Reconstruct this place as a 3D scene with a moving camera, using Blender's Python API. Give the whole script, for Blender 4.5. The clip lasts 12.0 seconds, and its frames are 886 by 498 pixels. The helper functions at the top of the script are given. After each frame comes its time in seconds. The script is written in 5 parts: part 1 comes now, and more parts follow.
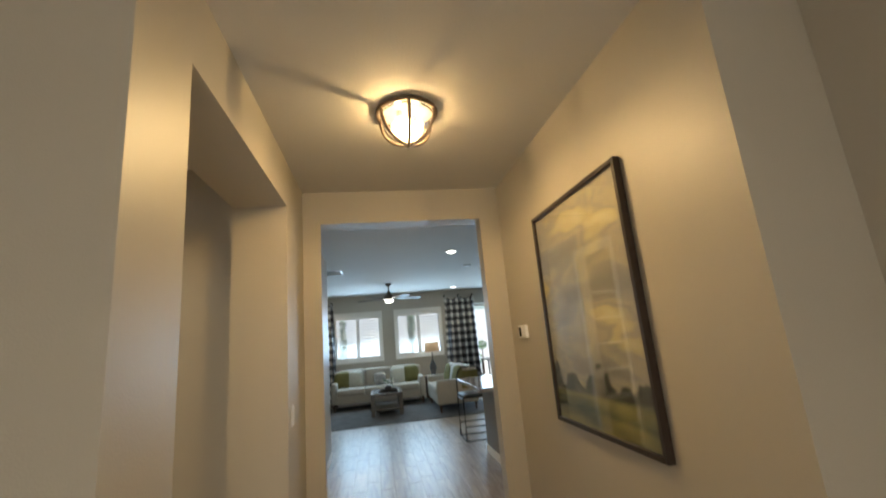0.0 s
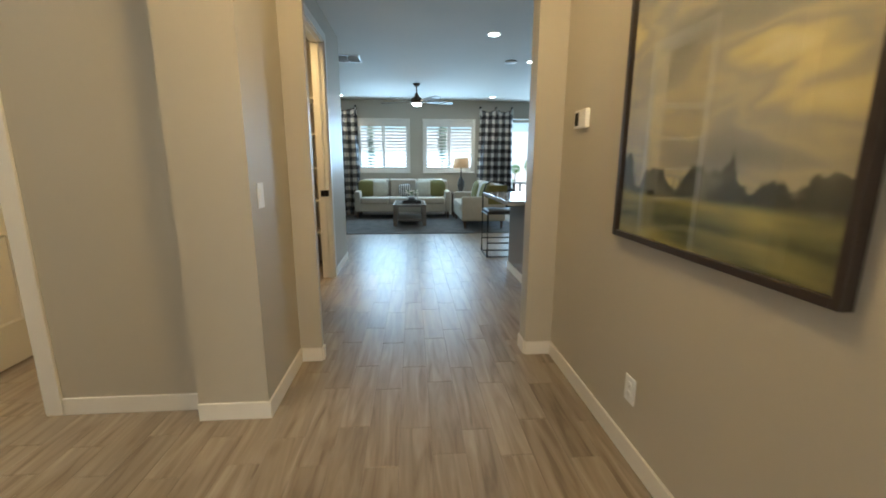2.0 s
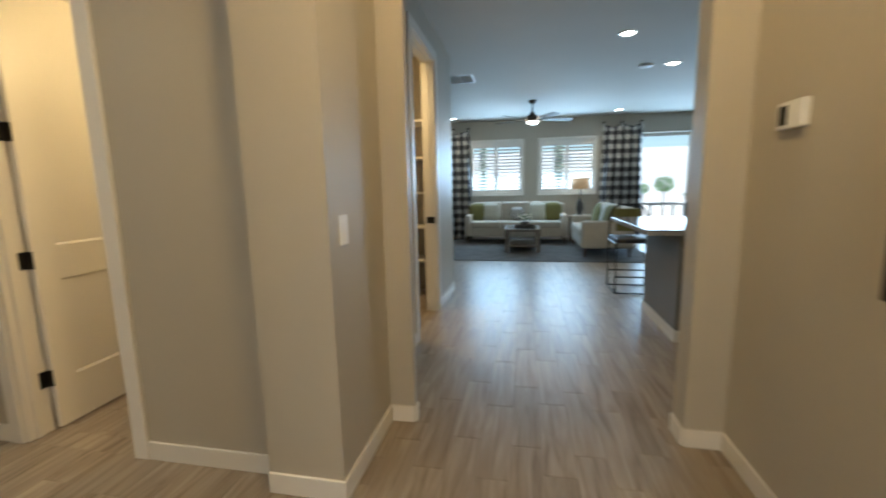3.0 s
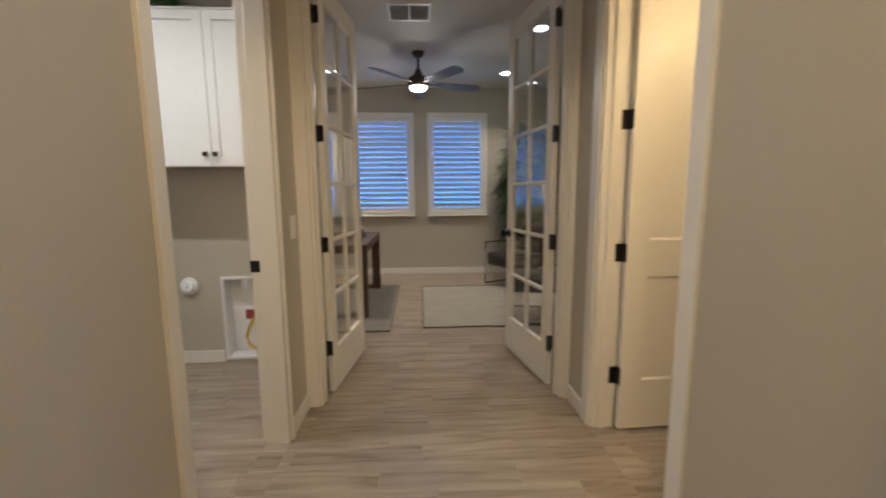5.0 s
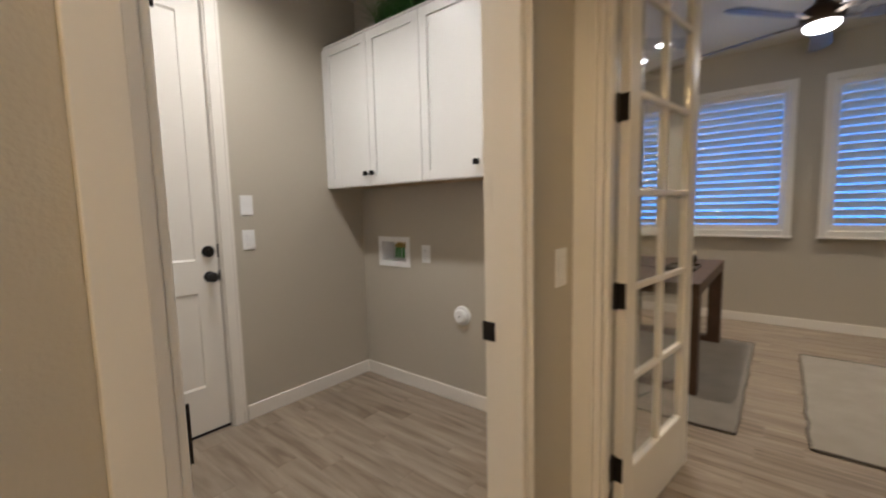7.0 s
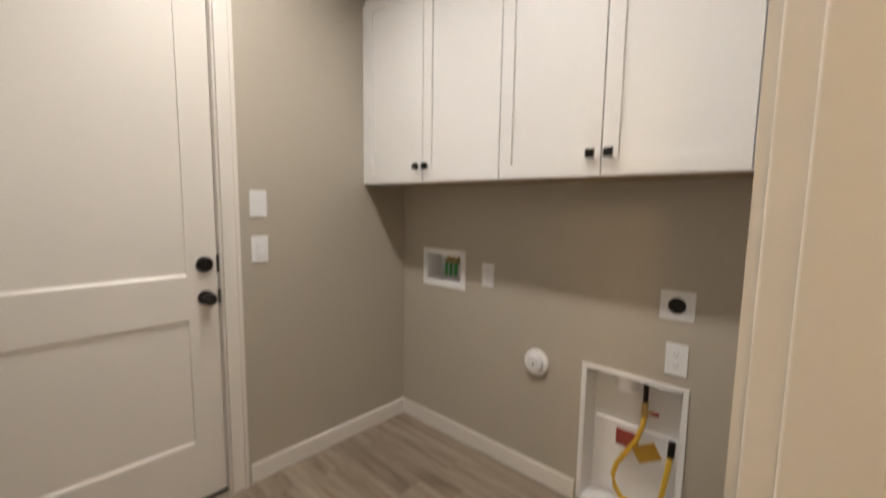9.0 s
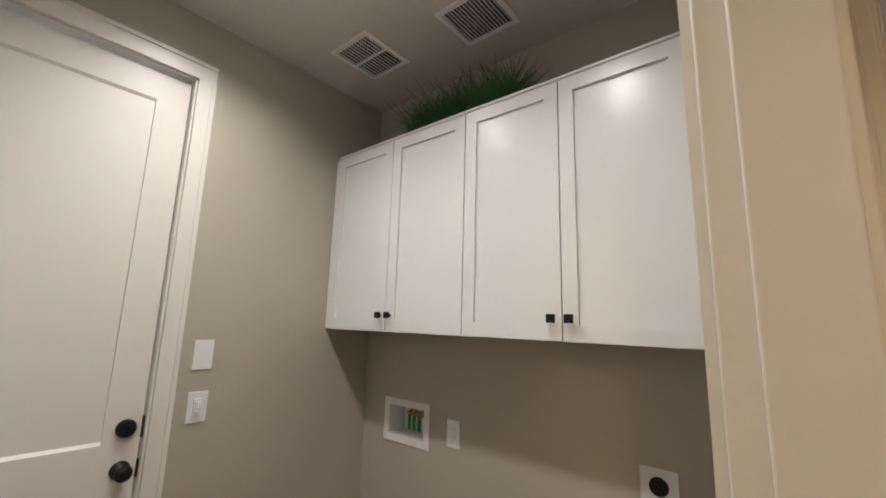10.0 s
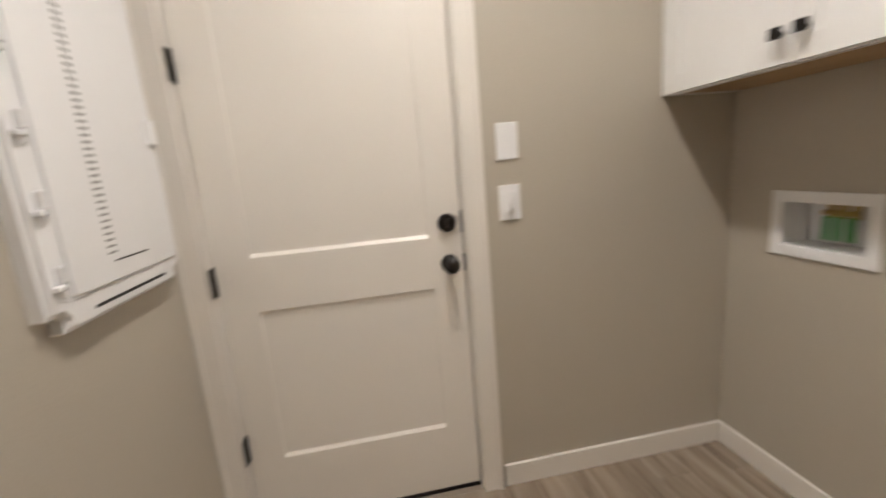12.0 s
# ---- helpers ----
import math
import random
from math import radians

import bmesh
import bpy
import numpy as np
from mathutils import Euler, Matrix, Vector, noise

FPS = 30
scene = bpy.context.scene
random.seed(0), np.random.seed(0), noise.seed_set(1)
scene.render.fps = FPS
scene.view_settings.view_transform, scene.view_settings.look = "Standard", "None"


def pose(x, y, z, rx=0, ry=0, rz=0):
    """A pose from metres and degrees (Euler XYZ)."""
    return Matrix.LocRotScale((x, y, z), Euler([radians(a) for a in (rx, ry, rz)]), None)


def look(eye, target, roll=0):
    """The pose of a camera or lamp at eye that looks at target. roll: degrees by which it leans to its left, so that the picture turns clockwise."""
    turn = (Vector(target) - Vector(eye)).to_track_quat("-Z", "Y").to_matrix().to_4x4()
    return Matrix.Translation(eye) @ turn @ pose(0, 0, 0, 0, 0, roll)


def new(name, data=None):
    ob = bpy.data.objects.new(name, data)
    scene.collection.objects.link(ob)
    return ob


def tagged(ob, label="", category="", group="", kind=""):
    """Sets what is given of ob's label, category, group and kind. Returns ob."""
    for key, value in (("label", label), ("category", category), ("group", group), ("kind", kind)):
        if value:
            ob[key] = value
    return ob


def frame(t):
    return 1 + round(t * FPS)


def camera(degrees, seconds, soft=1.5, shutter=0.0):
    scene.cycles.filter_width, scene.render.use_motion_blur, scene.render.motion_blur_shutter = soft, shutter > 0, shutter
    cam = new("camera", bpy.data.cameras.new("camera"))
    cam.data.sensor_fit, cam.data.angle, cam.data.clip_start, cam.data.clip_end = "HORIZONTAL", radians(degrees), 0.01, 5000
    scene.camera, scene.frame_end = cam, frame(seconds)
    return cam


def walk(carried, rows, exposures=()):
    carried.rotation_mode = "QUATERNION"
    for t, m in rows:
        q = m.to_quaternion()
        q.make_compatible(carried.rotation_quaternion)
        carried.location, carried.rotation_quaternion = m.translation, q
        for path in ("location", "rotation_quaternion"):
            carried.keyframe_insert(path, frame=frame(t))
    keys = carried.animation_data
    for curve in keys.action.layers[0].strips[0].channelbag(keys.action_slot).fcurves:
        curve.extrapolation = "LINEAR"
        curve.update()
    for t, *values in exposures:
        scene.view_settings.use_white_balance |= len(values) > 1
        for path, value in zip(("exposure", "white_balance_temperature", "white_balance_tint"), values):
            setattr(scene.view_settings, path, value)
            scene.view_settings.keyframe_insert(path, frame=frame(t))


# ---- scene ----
cam = camera(94.3, 12.0, soft=1.8, shutter=0.5)
PATH = [
    (0, (0.004, 0.197, 1.493), (0.343, 2.123, 1.909), -5.0),
    (0.5, (0.015, 0.261, 1.442), (0.39, 2.222, 1.555), -3.4),
    (1, (0.105, 0.457, 1.284), (0.349, 2.42, 0.987), -0.8),
    (1.5, (0.188, 0.698, 1.255), (0.357, 2.641, 0.81), -1.6),
    (2, (0.182, 0.994, 1.245), (0.333, 2.947, 0.839), 0.2),
    (2.5, (0.165, 1.234, 1.232), (0.17, 3.199, 0.856), -0.9),
    (3, (0.166, 1.505, 1.255), (-0.217, 3.446, 0.956), -1.2),
    (3.5, (0.08, 1.691, 1.241), (-0.82, 3.448, 0.92), -1.8),
    (3.7, (0.013, 1.776, 1.231), (-1.076, 3.436, 0.997), -0.8),
    (5.3, (-0.485, 2.135, 1.227), (-2.464, 2.12, 0.937), -0.9),
    (5.5, (-0.595, 2.135, 1.222), (-2.58, 2.183, 0.978), -0.3),
    (6, (-0.883, 2.112, 1.252), (-2.877, 2.201, 1.128), -1.3),
    (6.5, (-1.152, 2.077, 1.237), (-3.033, 1.407, 1.131), -2.1),
    (7, (-1.324, 1.986, 1.245), (-2.858, 0.718, 1.048), -1.4),
    (7.2, (-1.378, 1.895, 1.232), (-2.87, 0.59, 0.965), -1.6),
    (8.8, (-1.668, 1.4, 1.27), (-3.106, 0.055, 0.922), 0.8),
    (9, (-1.677, 1.393, 1.297), (-3.14, 0.046, 1.082), 0.8),
    (9.5, (-1.713, 1.391, 1.398), (-3.225, 0.094, 1.567), 1.0),
    (10, (-1.757, 1.401, 1.453), (-3.269, 0.138, 1.799), 1.7),
    (10.5, (-1.827, 1.349, 1.324), (-3.152, -0.149, 1.35), 0.1),
    (11, (-1.886, 1.182, 1.229), (-3.045, -0.409, 0.871), -4.7),
    (11.5, (-1.947, 1.002, 1.218), (-2.914, -0.724, 0.926), -7.0),
    (12, (-2.001, 0.888, 1.218), (-2.323, -1.048, 0.836), -4.9),
]
walk(cam, [(t, look(eye, target, roll)) for t, eye, target, roll in PATH],
     [(0.0, 0.72, 5950, 6), (0.5, 0.80, 5850, 3), (1.2, 1.1, 5620, 1), (2.3, 1.1, 5580, 2), (3.5, 0.82, 5560, 5), (5.5, 1.10, 5200, 10), (6.2, 1.14, 5220, 10), (6.5, 1.20, 5260, 10), (7.0, 1.0, 5430, 12), (9.0, 1.08, 5620, 13), (9.5, 0.9, 5520, 12), (10.0, 0.8, 5450, 12), (10.5, 0.82, 5500, 14), (11.0, 1.15, 5650, 14), (11.5, 1.12, 5650, 13), (12.0, 1.28, 5600, 13)])

# ---- sky, sun and the large lights ----
world = bpy.data.worlds.new("sky")
scene.world = world
world.use_nodes = True
sky = world.node_tree.nodes.new("ShaderNodeTexSky")
sky.sky_type = 'NISHITA'
sky.sun_disc = False
sky.sun_elevation = radians(49)
sky.sun_rotation = radians(122)
world.node_tree.nodes["Background"].inputs[1].default_value = 0.10
world.node_tree.links.new(sky.outputs[0], world.node_tree.nodes["Background"].inputs[0])
sun = new("sun", bpy.data.lights.new("sun", 'SUN'))
sun.data.energy, sun.data.angle, sun.data.color = 4.5, radians(0.5), (1.0, 0.96, 0.9)
sun.matrix_world = look((8, -5, 11), (0, 0, 0))


def point_lamp(name, x, y, z, watts, colour, radius=0.03):
    ob = new(name, bpy.data.lights.new(name, 'POINT'))
    ob.data.energy, ob.data.color, ob.data.shadow_soft_size = watts, colour, radius
    ob.location = (x, y, z)
    return ob


def disc_lamp(name, x, y, z, watts, colour, size=0.13):
    ob = new(name, bpy.data.lights.new(name, 'AREA'))
    ob.data.shape, ob.data.size = 'DISK', size
    ob.data.energy, ob.data.color = watts, colour
    ob.location = (x, y, z)
    return ob


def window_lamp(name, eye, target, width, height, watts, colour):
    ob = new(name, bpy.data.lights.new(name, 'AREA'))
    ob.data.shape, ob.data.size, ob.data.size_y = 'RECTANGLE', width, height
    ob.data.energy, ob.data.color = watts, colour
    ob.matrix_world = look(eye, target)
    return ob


def can_lamp(name, x, y, watts, colour, spread=150):
    ob = new(name, bpy.data.lights.new(name, 'SPOT'))
    ob.data.energy, ob.data.color, ob.data.shadow_soft_size = watts, colour, 0.05
    ob.data.spot_size, ob.data.spot_blend = radians(spread), 0.9
    ob.location = (x, y, 2.705)
    return ob


NEUTRAL = (1.0, 0.86, 0.67)
WARM, SOFT, DAY, BLUE = (1.0, 0.63, 0.25), (1.0, 0.80, 0.54), (0.58, 0.80, 1.0), (0.13, 0.47, 1.0)
point_lamp("foyer_bulb", 0.185, 2.24, 2.640, 5.0, WARM, 0.006)
point_lamp("foyer_bulb", 0.275, 2.30, 2.640, 2.6, WARM, 0.006)
# Added spot carries the dome's downward light; the fixture has two bulbs
down = new("foyer_down_fill", bpy.data.lights.new("foyer_down_fill", 'SPOT'))
down.data.energy, down.data.color, down.data.shadow_soft_size = 36, WARM, 0.20
down.data.spot_size, down.data.spot_blend = radians(178), 0.35
down.location = (0.23, 2.27, 2.60)
can_lamp("laundry_can_lamp", -2.26, 0.05, 30, NEUTRAL)
can_lamp("laundry_can_lamp", -2.26, 0.85, 30, NEUTRAL)
# Added fill for the side hall; no ceiling can is known there
can_lamp("hall_fill_lamp", -1.45, 2.25, 20, (1.0, 0.83, 0.60), 125)
can_lamp("office_can_lamp", -5.79, 3.25, 40, SOFT, 120)
can_lamp("office_can_lamp", -5.79, 1.05, 40, SOFT, 120)
can_lamp("office_can_lamp", -4.34, 3.27, 40, SOFT, 115)
# Unseen mirror of the north can, added to brighten the office floor
can_lamp("office_can_lamp", -4.34, 1.05, 40, SOFT, 115)
point_lamp("office_fan_bulb", -5.05, 2.13, 2.26, 3.5, NEUTRAL, 0.06)
point_lamp("office_lamp_bulb", -6.12, 0.42, 1.25, 2.5, WARM, 0.04)
point_lamp("bath_bulb", -1.35, 3.85, 2.20, 15, (1.0, 0.66, 0.28), 0.08)
can_lamp("pantry_can_lamp", -1.25, 5.1, 50, WARM)
for cx, cy in ((1.17, 6.14), (1.99, 7.40), (-1.37, 10.75), (2.04, 10.68)):
    can_lamp("great_room_can_lamp", cx, cy, 16, SOFT)
point_lamp("great_room_fan_bulb", 0.31, 9.25, 2.30, 4, SOFT, 0.06)
window_lamp("window_daylight", (-0.47, 11.30, 1.67), (-0.47, 8.0, 1.0), 1.14, 1.12, 30, DAY)
window_lamp("window_daylight", (1.12, 11.30, 1.67), (1.12, 8.0, 1.0), 1.14, 1.12, 30, DAY)
window_lamp("sliding_door_daylight", (3.7, 11.36, 1.2), (3.7, 7.0, 1.0), 2.0, 2.2, 46, DAY)
window_lamp("office_window_daylight", (-6.635, 1.60, 1.63), (-4.0, 1.60, 1.63), 0.76, 1.3, 0.95, BLUE)
window_lamp("office_window_daylight", (-6.635, 2.69, 1.63), (-4.0, 2.69, 1.63), 0.74, 1.3, 0.95, BLUE)
window_lamp("office_window_daylight", (-6.635, 0.51, 1.63), (-4.0, 0.51, 1.63), 0.76, 1.3, 0.95, BLUE)
# Warm fill added behind the starting point; the front door itself is unseen
window_lamp("entry_fill_lamp", (0.1, -1.72, 1.1), (0.1, 1.0, 1.2), 0.9, 2.0, 10, (1.0, 0.82, 0.60))


# ---- materials ----
def shade(name, colour, rough=0.5, metal=0.0, var=0.06, scale=6.0, bump=0.0, grain=80.0, coat=0.0, emit=0.0, spec=0.5):
    m = bpy.data.materials.new(name)
    m.use_nodes = True
    n, l = m.node_tree.nodes, m.node_tree.links
    b = n["Principled BSDF"]
    b.inputs["Roughness"].default_value = rough
    b.inputs["Metallic"].default_value = metal
    b.inputs["Coat Weight"].default_value = coat
    b.inputs["Specular IOR Level"].default_value = spec
    tc = n.new("ShaderNodeTexCoord")
    big, fine = n.new("ShaderNodeTexNoise"), n.new("ShaderNodeTexNoise")
    big.inputs["Scale"].default_value, fine.inputs["Scale"].default_value = scale, grain
    big.inputs["Detail"].default_value, fine.inputs["Detail"].default_value = 3.0, 2.0
    l.new(tc.outputs["Object"], big.inputs["Vector"])
    l.new(tc.outputs["Object"], fine.inputs["Vector"])
    add = n.new("ShaderNodeMath")
    add.operation = 'MULTIPLY_ADD'
    add.inputs[1].default_value, add.inputs[2].default_value = 0.35, 0.0
    l.new(fine.outputs["Fac"], add.inputs[0])
    tot = n.new("ShaderNodeMath")
    tot.operation = 'ADD'
    l.new(add.outputs[0], tot.inputs[0])
    l.new(big.outputs["Fac"], tot.inputs[1])
    ramp = n.new("ShaderNodeValToRGB")
    ramp.color_ramp.elements[0].position, ramp.color_ramp.elements[1].position = 0.35, 1.0
    ramp.color_ramp.elements[0].color = (*[c * (1 - var) for c in colour], 1)
    ramp.color_ramp.elements[1].color = (*[min(1, c * (1 + var)) for c in colour], 1)
    l.new(tot.outputs[0], ramp.inputs[0])
    l.new(ramp.outputs[0], b.inputs["Base Color"])
    if bump:
        bp = n.new("ShaderNodeBump")
        bp.inputs["Strength"].default_value, bp.inputs["Distance"].default_value = bump, 0.002
        l.new(fine.outputs["Fac"], bp.inputs["Height"])
        l.new(bp.outputs[0], b.inputs["Normal"])
    if emit:
        b.inputs["Emission Color"].default_value = (*colour, 1)
        b.inputs["Emission Strength"].default_value = emit
    return m


def pane_glass(name):
    m = bpy.data.materials.new(name)
    m.use_nodes = True
    b = m.node_tree.nodes["Principled BSDF"]
    b.inputs["Base Color"].default_value = (0.98, 0.99, 0.985, 1)
    b.inputs["Roughness"].default_value = 0.0
    b.inputs["IOR"].default_value = 1.5
    b.inputs["Transmission Weight"].default_value = 1.0
    return m


def plank_tile(name, per_island):
    """Wood-look porcelain: long grain along the plank, each plank its own tone."""
    m = bpy.data.materials.new(name)
    m.use_nodes = True
    n, l = m.node_tree.nodes, m.node_tree.links
    b = n["Principled BSDF"]
    tc = n.new("ShaderNodeTexCoord")
    if per_island:
        src = n.new("ShaderNodeNewGeometry").outputs["Random Per Island"]
    else:
        src = n.new("ShaderNodeObjectInfo").outputs["Random"]
    shift = n.new("ShaderNodeVectorMath")
    shift.operation = 'SCALE'
    shift.inputs[0].default_value = (37.0, 61.0, 13.0)
    l.new(src, shift.inputs["Scale"])
    mp = n.new("ShaderNodeMapping")
    mp.inputs["Scale"].default_value = (14.0, 1.35, 1.0)
    l.new(tc.outputs["Object"], mp.inputs["Vector"])
    add = n.new("ShaderNodeVectorMath")
    l.new(mp.outputs[0], add.inputs[0])
    l.new(shift.outputs[0], add.inputs[1])
    grain, cloud, thread = n.new("ShaderNodeTexNoise"), n.new("ShaderNodeTexNoise"), n.new("ShaderNodeTexNoise")
    grain.inputs["Scale"].default_value, grain.inputs["Detail"].default_value = 1.0, 5.0
    grain.inputs["Distortion"].default_value = 1.3
    cloud.inputs["Scale"].default_value, cloud.inputs["Detail"].default_value = 0.22, 2.0
    thread.inputs["Scale"].default_value, thread.inputs["Detail"].default_value = 3.4, 2.0
    l.new(add.outputs[0], grain.inputs["Vector"])
    l.new(add.outputs[0], cloud.inputs["Vector"])
    l.new(add.outputs[0], thread.inputs["Vector"])
    both = n.new("ShaderNodeMath")
    both.operation = 'MULTIPLY_ADD'
    both.inputs[1].default_value = 0.22
    l.new(thread.outputs["Fac"], both.inputs[0])
    l.new(grain.outputs["Fac"], both.inputs[2])
    ramp = n.new("ShaderNodeValToRGB")
    e = ramp.color_ramp.elements
    e[0].position, e[0].color = 0.41, (0.172, 0.130, 0.093, 1)
    e[1].position, e[1].color = 0.84, (0.39, 0.326, 0.252, 1)
    for at, col in ((0.53, (0.255, 0.203, 0.150, 1)), (0.68, (0.318, 0.260, 0.197, 1))):
        e.new(at).color = col
    l.new(both.outputs[0], ramp.inputs[0])
    tone = n.new("ShaderNodeMath")
    tone.operation = 'MULTIPLY_ADD'
    tone.inputs[1].default_value, tone.inputs[2].default_value = 0.06, 0.82
    l.new(src, tone.inputs[0])
    soft = n.new("ShaderNodeMath")
    soft.operation = 'MULTIPLY_ADD'
    soft.inputs[1].default_value = 0.36
    l.new(cloud.outputs["Fac"], soft.inputs[0])
    l.new(tone.outputs[0], soft.inputs[2])
    mul = n.new("ShaderNodeVectorMath")
    mul.operation = 'SCALE'
    l.new(ramp.outputs[0], mul.inputs[0])
    l.new(soft.outputs[0], mul.inputs["Scale"])
    l.new(mul.outputs[0], b.inputs["Base Color"])
    rr = n.new("ShaderNodeMath")
    rr.operation = 'MULTIPLY_ADD'
    rr.inputs[1].default_value, rr.inputs[2].default_value = 0.12, 0.28
    l.new(grain.outputs["Fac"], rr.inputs[0])
    l.new(rr.outputs[0], b.inputs["Roughness"])
    bp = n.new("ShaderNodeBump")
    bp.inputs["Strength"].default_value, bp.inputs["Distance"].default_value = 0.045, 0.001
    l.new(grain.outputs["Fac"], bp.inputs["Height"])
    l.new(bp.outputs[0], b.inputs["Normal"])
    return m


PAINT = shade("wall_paint", (0.47, 0.43, 0.357), 0.44, var=0.03, scale=1.2, bump=0.35, grain=160)
CEIL = shade("ceiling_paint", (0.60, 0.575, 0.53), 0.75, var=0.03, scale=1.5, bump=0.6, grain=90)
WHITE = shade("white_trim_paint", (0.78, 0.745, 0.69), 0.38, var=0.02, scale=3, bump=0.05, grain=120)
CABINET = shade("white_cabinet_lacquer", (0.78, 0.77, 0.755), 0.28, var=0.015, scale=3)
PLASTIC = shade("white_plastic", (0.82, 0.82, 0.825), 0.35, var=0.02, scale=10)
BLACK = shade("black_hardware", (0.018, 0.016, 0.015), 0.32, metal=0.6, var=0.2, scale=30)
GROUT = shade("grout", (0.30, 0.25, 0.20), 0.85, var=0.15, scale=20, bump=0.3)
TILE, TILE_FAR = plank_tile("plank_tile", False), plank_tile("plank_tile_far", True)
GLASS = pane_glass("clear_glass")
BRONZE = shade("bronze_metal", (0.10, 0.075, 0.055), 0.38, metal=0.85, var=0.15, scale=20)
# Near-black for painted shade in grilles and seams, and for small dark parts
SHADOW_AND_DARK = shade("grille_shadow", (0.02, 0.02, 0.02), 0.8)
CONCRETE = shade("pale_concrete", (0.62, 0.60, 0.56), 0.85, var=0.12, scale=2, bump=0.3)
STUCCO = shade("sunlit_stucco", (0.74, 0.71, 0.66), 0.9, var=0.1, scale=1.5, bump=0.4)


# ---- mesh helpers ----
def box(bm, x0, x1, y0, y1, z0, z1, m=None):
    v = [bm.verts.new((x, y, z)) for x in (x0, x1) for y in (y0, y1) for z in (z0, z1)]
    if m is not None:
        for p in v:
            p.co = m @ p.co
    for a in ((0, 1, 3, 2), (4, 6, 7, 5), (0, 4, 5, 1), (2, 3, 7, 6), (0, 2, 6, 4), (1, 5, 7, 3)):
        bm.faces.new([v[i] for i in a])
    return v


def rod(bm, a, b, r, seg=12, r2=None):
    a, b = Vector(a), Vector(b)
    q = (b - a).to_track_quat('Z', 'Y')
    bmesh.ops.create_cone(bm, cap_ends=True, segments=seg, radius1=r, radius2=r if r2 is None else r2, depth=(b - a).length,
                          matrix=Matrix.Translation((a + b) / 2) @ q.to_matrix().to_4x4())


def lathe(bm, profile, seg=24, m=None, loop=False):
    rings = []
    for r, z in profile:
        ring = [bm.verts.new((max(r, 0.0004) * math.cos(2 * math.pi * i / seg), max(r, 0.0004) * math.sin(2 * math.pi * i / seg), z)) for i in range(seg)]
        if m is not None:
            for v in ring:
                v.co = m @ v.co
        rings.append(ring)
    for a, b in zip(rings, rings[1:]):
        for i in range(seg):
            bm.faces.new((a[i], a[(i + 1) % seg], b[(i + 1) % seg], b[i]))
    if loop:
        for i in range(seg):
            bm.faces.new((rings[-1][i], rings[-1][(i + 1) % seg], rings[0][(i + 1) % seg], rings[0][i]))
        return
    bm.faces.new(rings[0][::-1])
    bm.faces.new(rings[-1])


def tube(bm, pts, r, seg=10, closed=False):
    pts = [Vector(p) for p in pts]
    rings = []
    k = len(pts)
    for i, p in enumerate(pts):
        d = (pts[(i + 1) % k] - pts[i - 1]) if closed else (pts[min(i + 1, k - 1)] - pts[max(i - 1, 0)])
        q = d.to_track_quat('Z', 'Y').to_matrix()
        rings.append([bm.verts.new(p + q @ Vector((r * math.cos(2 * math.pi * j / seg), r * math.sin(2 * math.pi * j / seg), 0))) for j in range(seg)])
    for i in range(k if closed else k - 1):
        a, b = rings[i], rings[(i + 1) % k]
        for j in range(seg):
            bm.faces.new((a[j], a[(j + 1) % seg], b[(j + 1) % seg], b[j]))
    if not closed:
        bm.faces.new(rings[0][::-1])
        bm.faces.new(rings[-1])


def part(name, bm, material, parent=None, label="", bevel=0.0, segs=2, smooth=False):
    if bevel:
        bmesh.ops.bevel(bm, geom=bm.edges[:], offset=bevel, segments=segs, affect='EDGES', profile=0.5)
    bmesh.ops.recalc_face_normals(bm, faces=bm.faces[:])
    me = bpy.data.meshes.new(name)
    bm.to_mesh(me)
    bm.free()
    me.materials.append(material)
    if smooth:
        me.polygons.foreach_set("use_smooth", [True] * len(me.polygons))
    ob = new(name, me)
    if parent is not None:
        ob.parent = parent
    if label:
        ob["label"] = label
    return ob


def thing(name, m, label, category, group=""):
    ob = new(name)
    ob.empty_display_size = 0.1
    ob.matrix_world = m
    return tagged(ob, label, category, group)


def boxes(name, material, parent, spans, label="", bevel=0.0, segs=2, smooth=False):
    bm = bmesh.new()
    for s in spans:
        box(bm, *s)
    return part(name, bm, material, parent, label, bevel, segs, smooth)


def structure(name, material, spans, label, category, bevel=0.0):
    return tagged(boxes(name, material, None, spans, "", bevel), label, category, kind="structure")


H = 2.73
# ---- the shell ----
structure("wall_foyer_east", PAINT, [(1.10, 1.60, 1.18, 3.50, 0, H)], "greige painted foyer wall with a framed picture", "wall")
structure("wall_foyer_north", PAINT, [(-0.80, -0.40, 3.50, 3.55, 0, H), (0.925, 6.5, 3.50, 3.64, 0, H), (-0.40, 0.925, 3.50, 3.70, 2.46, H)],
          "greige wall with a wide cased opening to the great room", "wall")
structure("wall_foyer_west_pier", PAINT, [(-0.87, -0.535, 2.90, 3.50, 0, H)], "greige painted pier beside the side hall", "wall")
structure("wall_hall_header", PAINT, [(-0.87, -0.535, 1.462, 2.90, 2.42, H)], "dropped greige header over the side hall opening", "wall")
structure("wall_hall_south", PAINT, [(-1.29, -0.535, 1.15, 1.462, 0, H), (-1.455, -1.29, 1.342, 1.462, 0, H), (-2.76, -2.31, 1.342, 1.462, 0, H),
                                     (-2.31, -1.455, 1.342, 1.462, 2.44, H)], "greige hall wall with the laundry doorway", "wall")
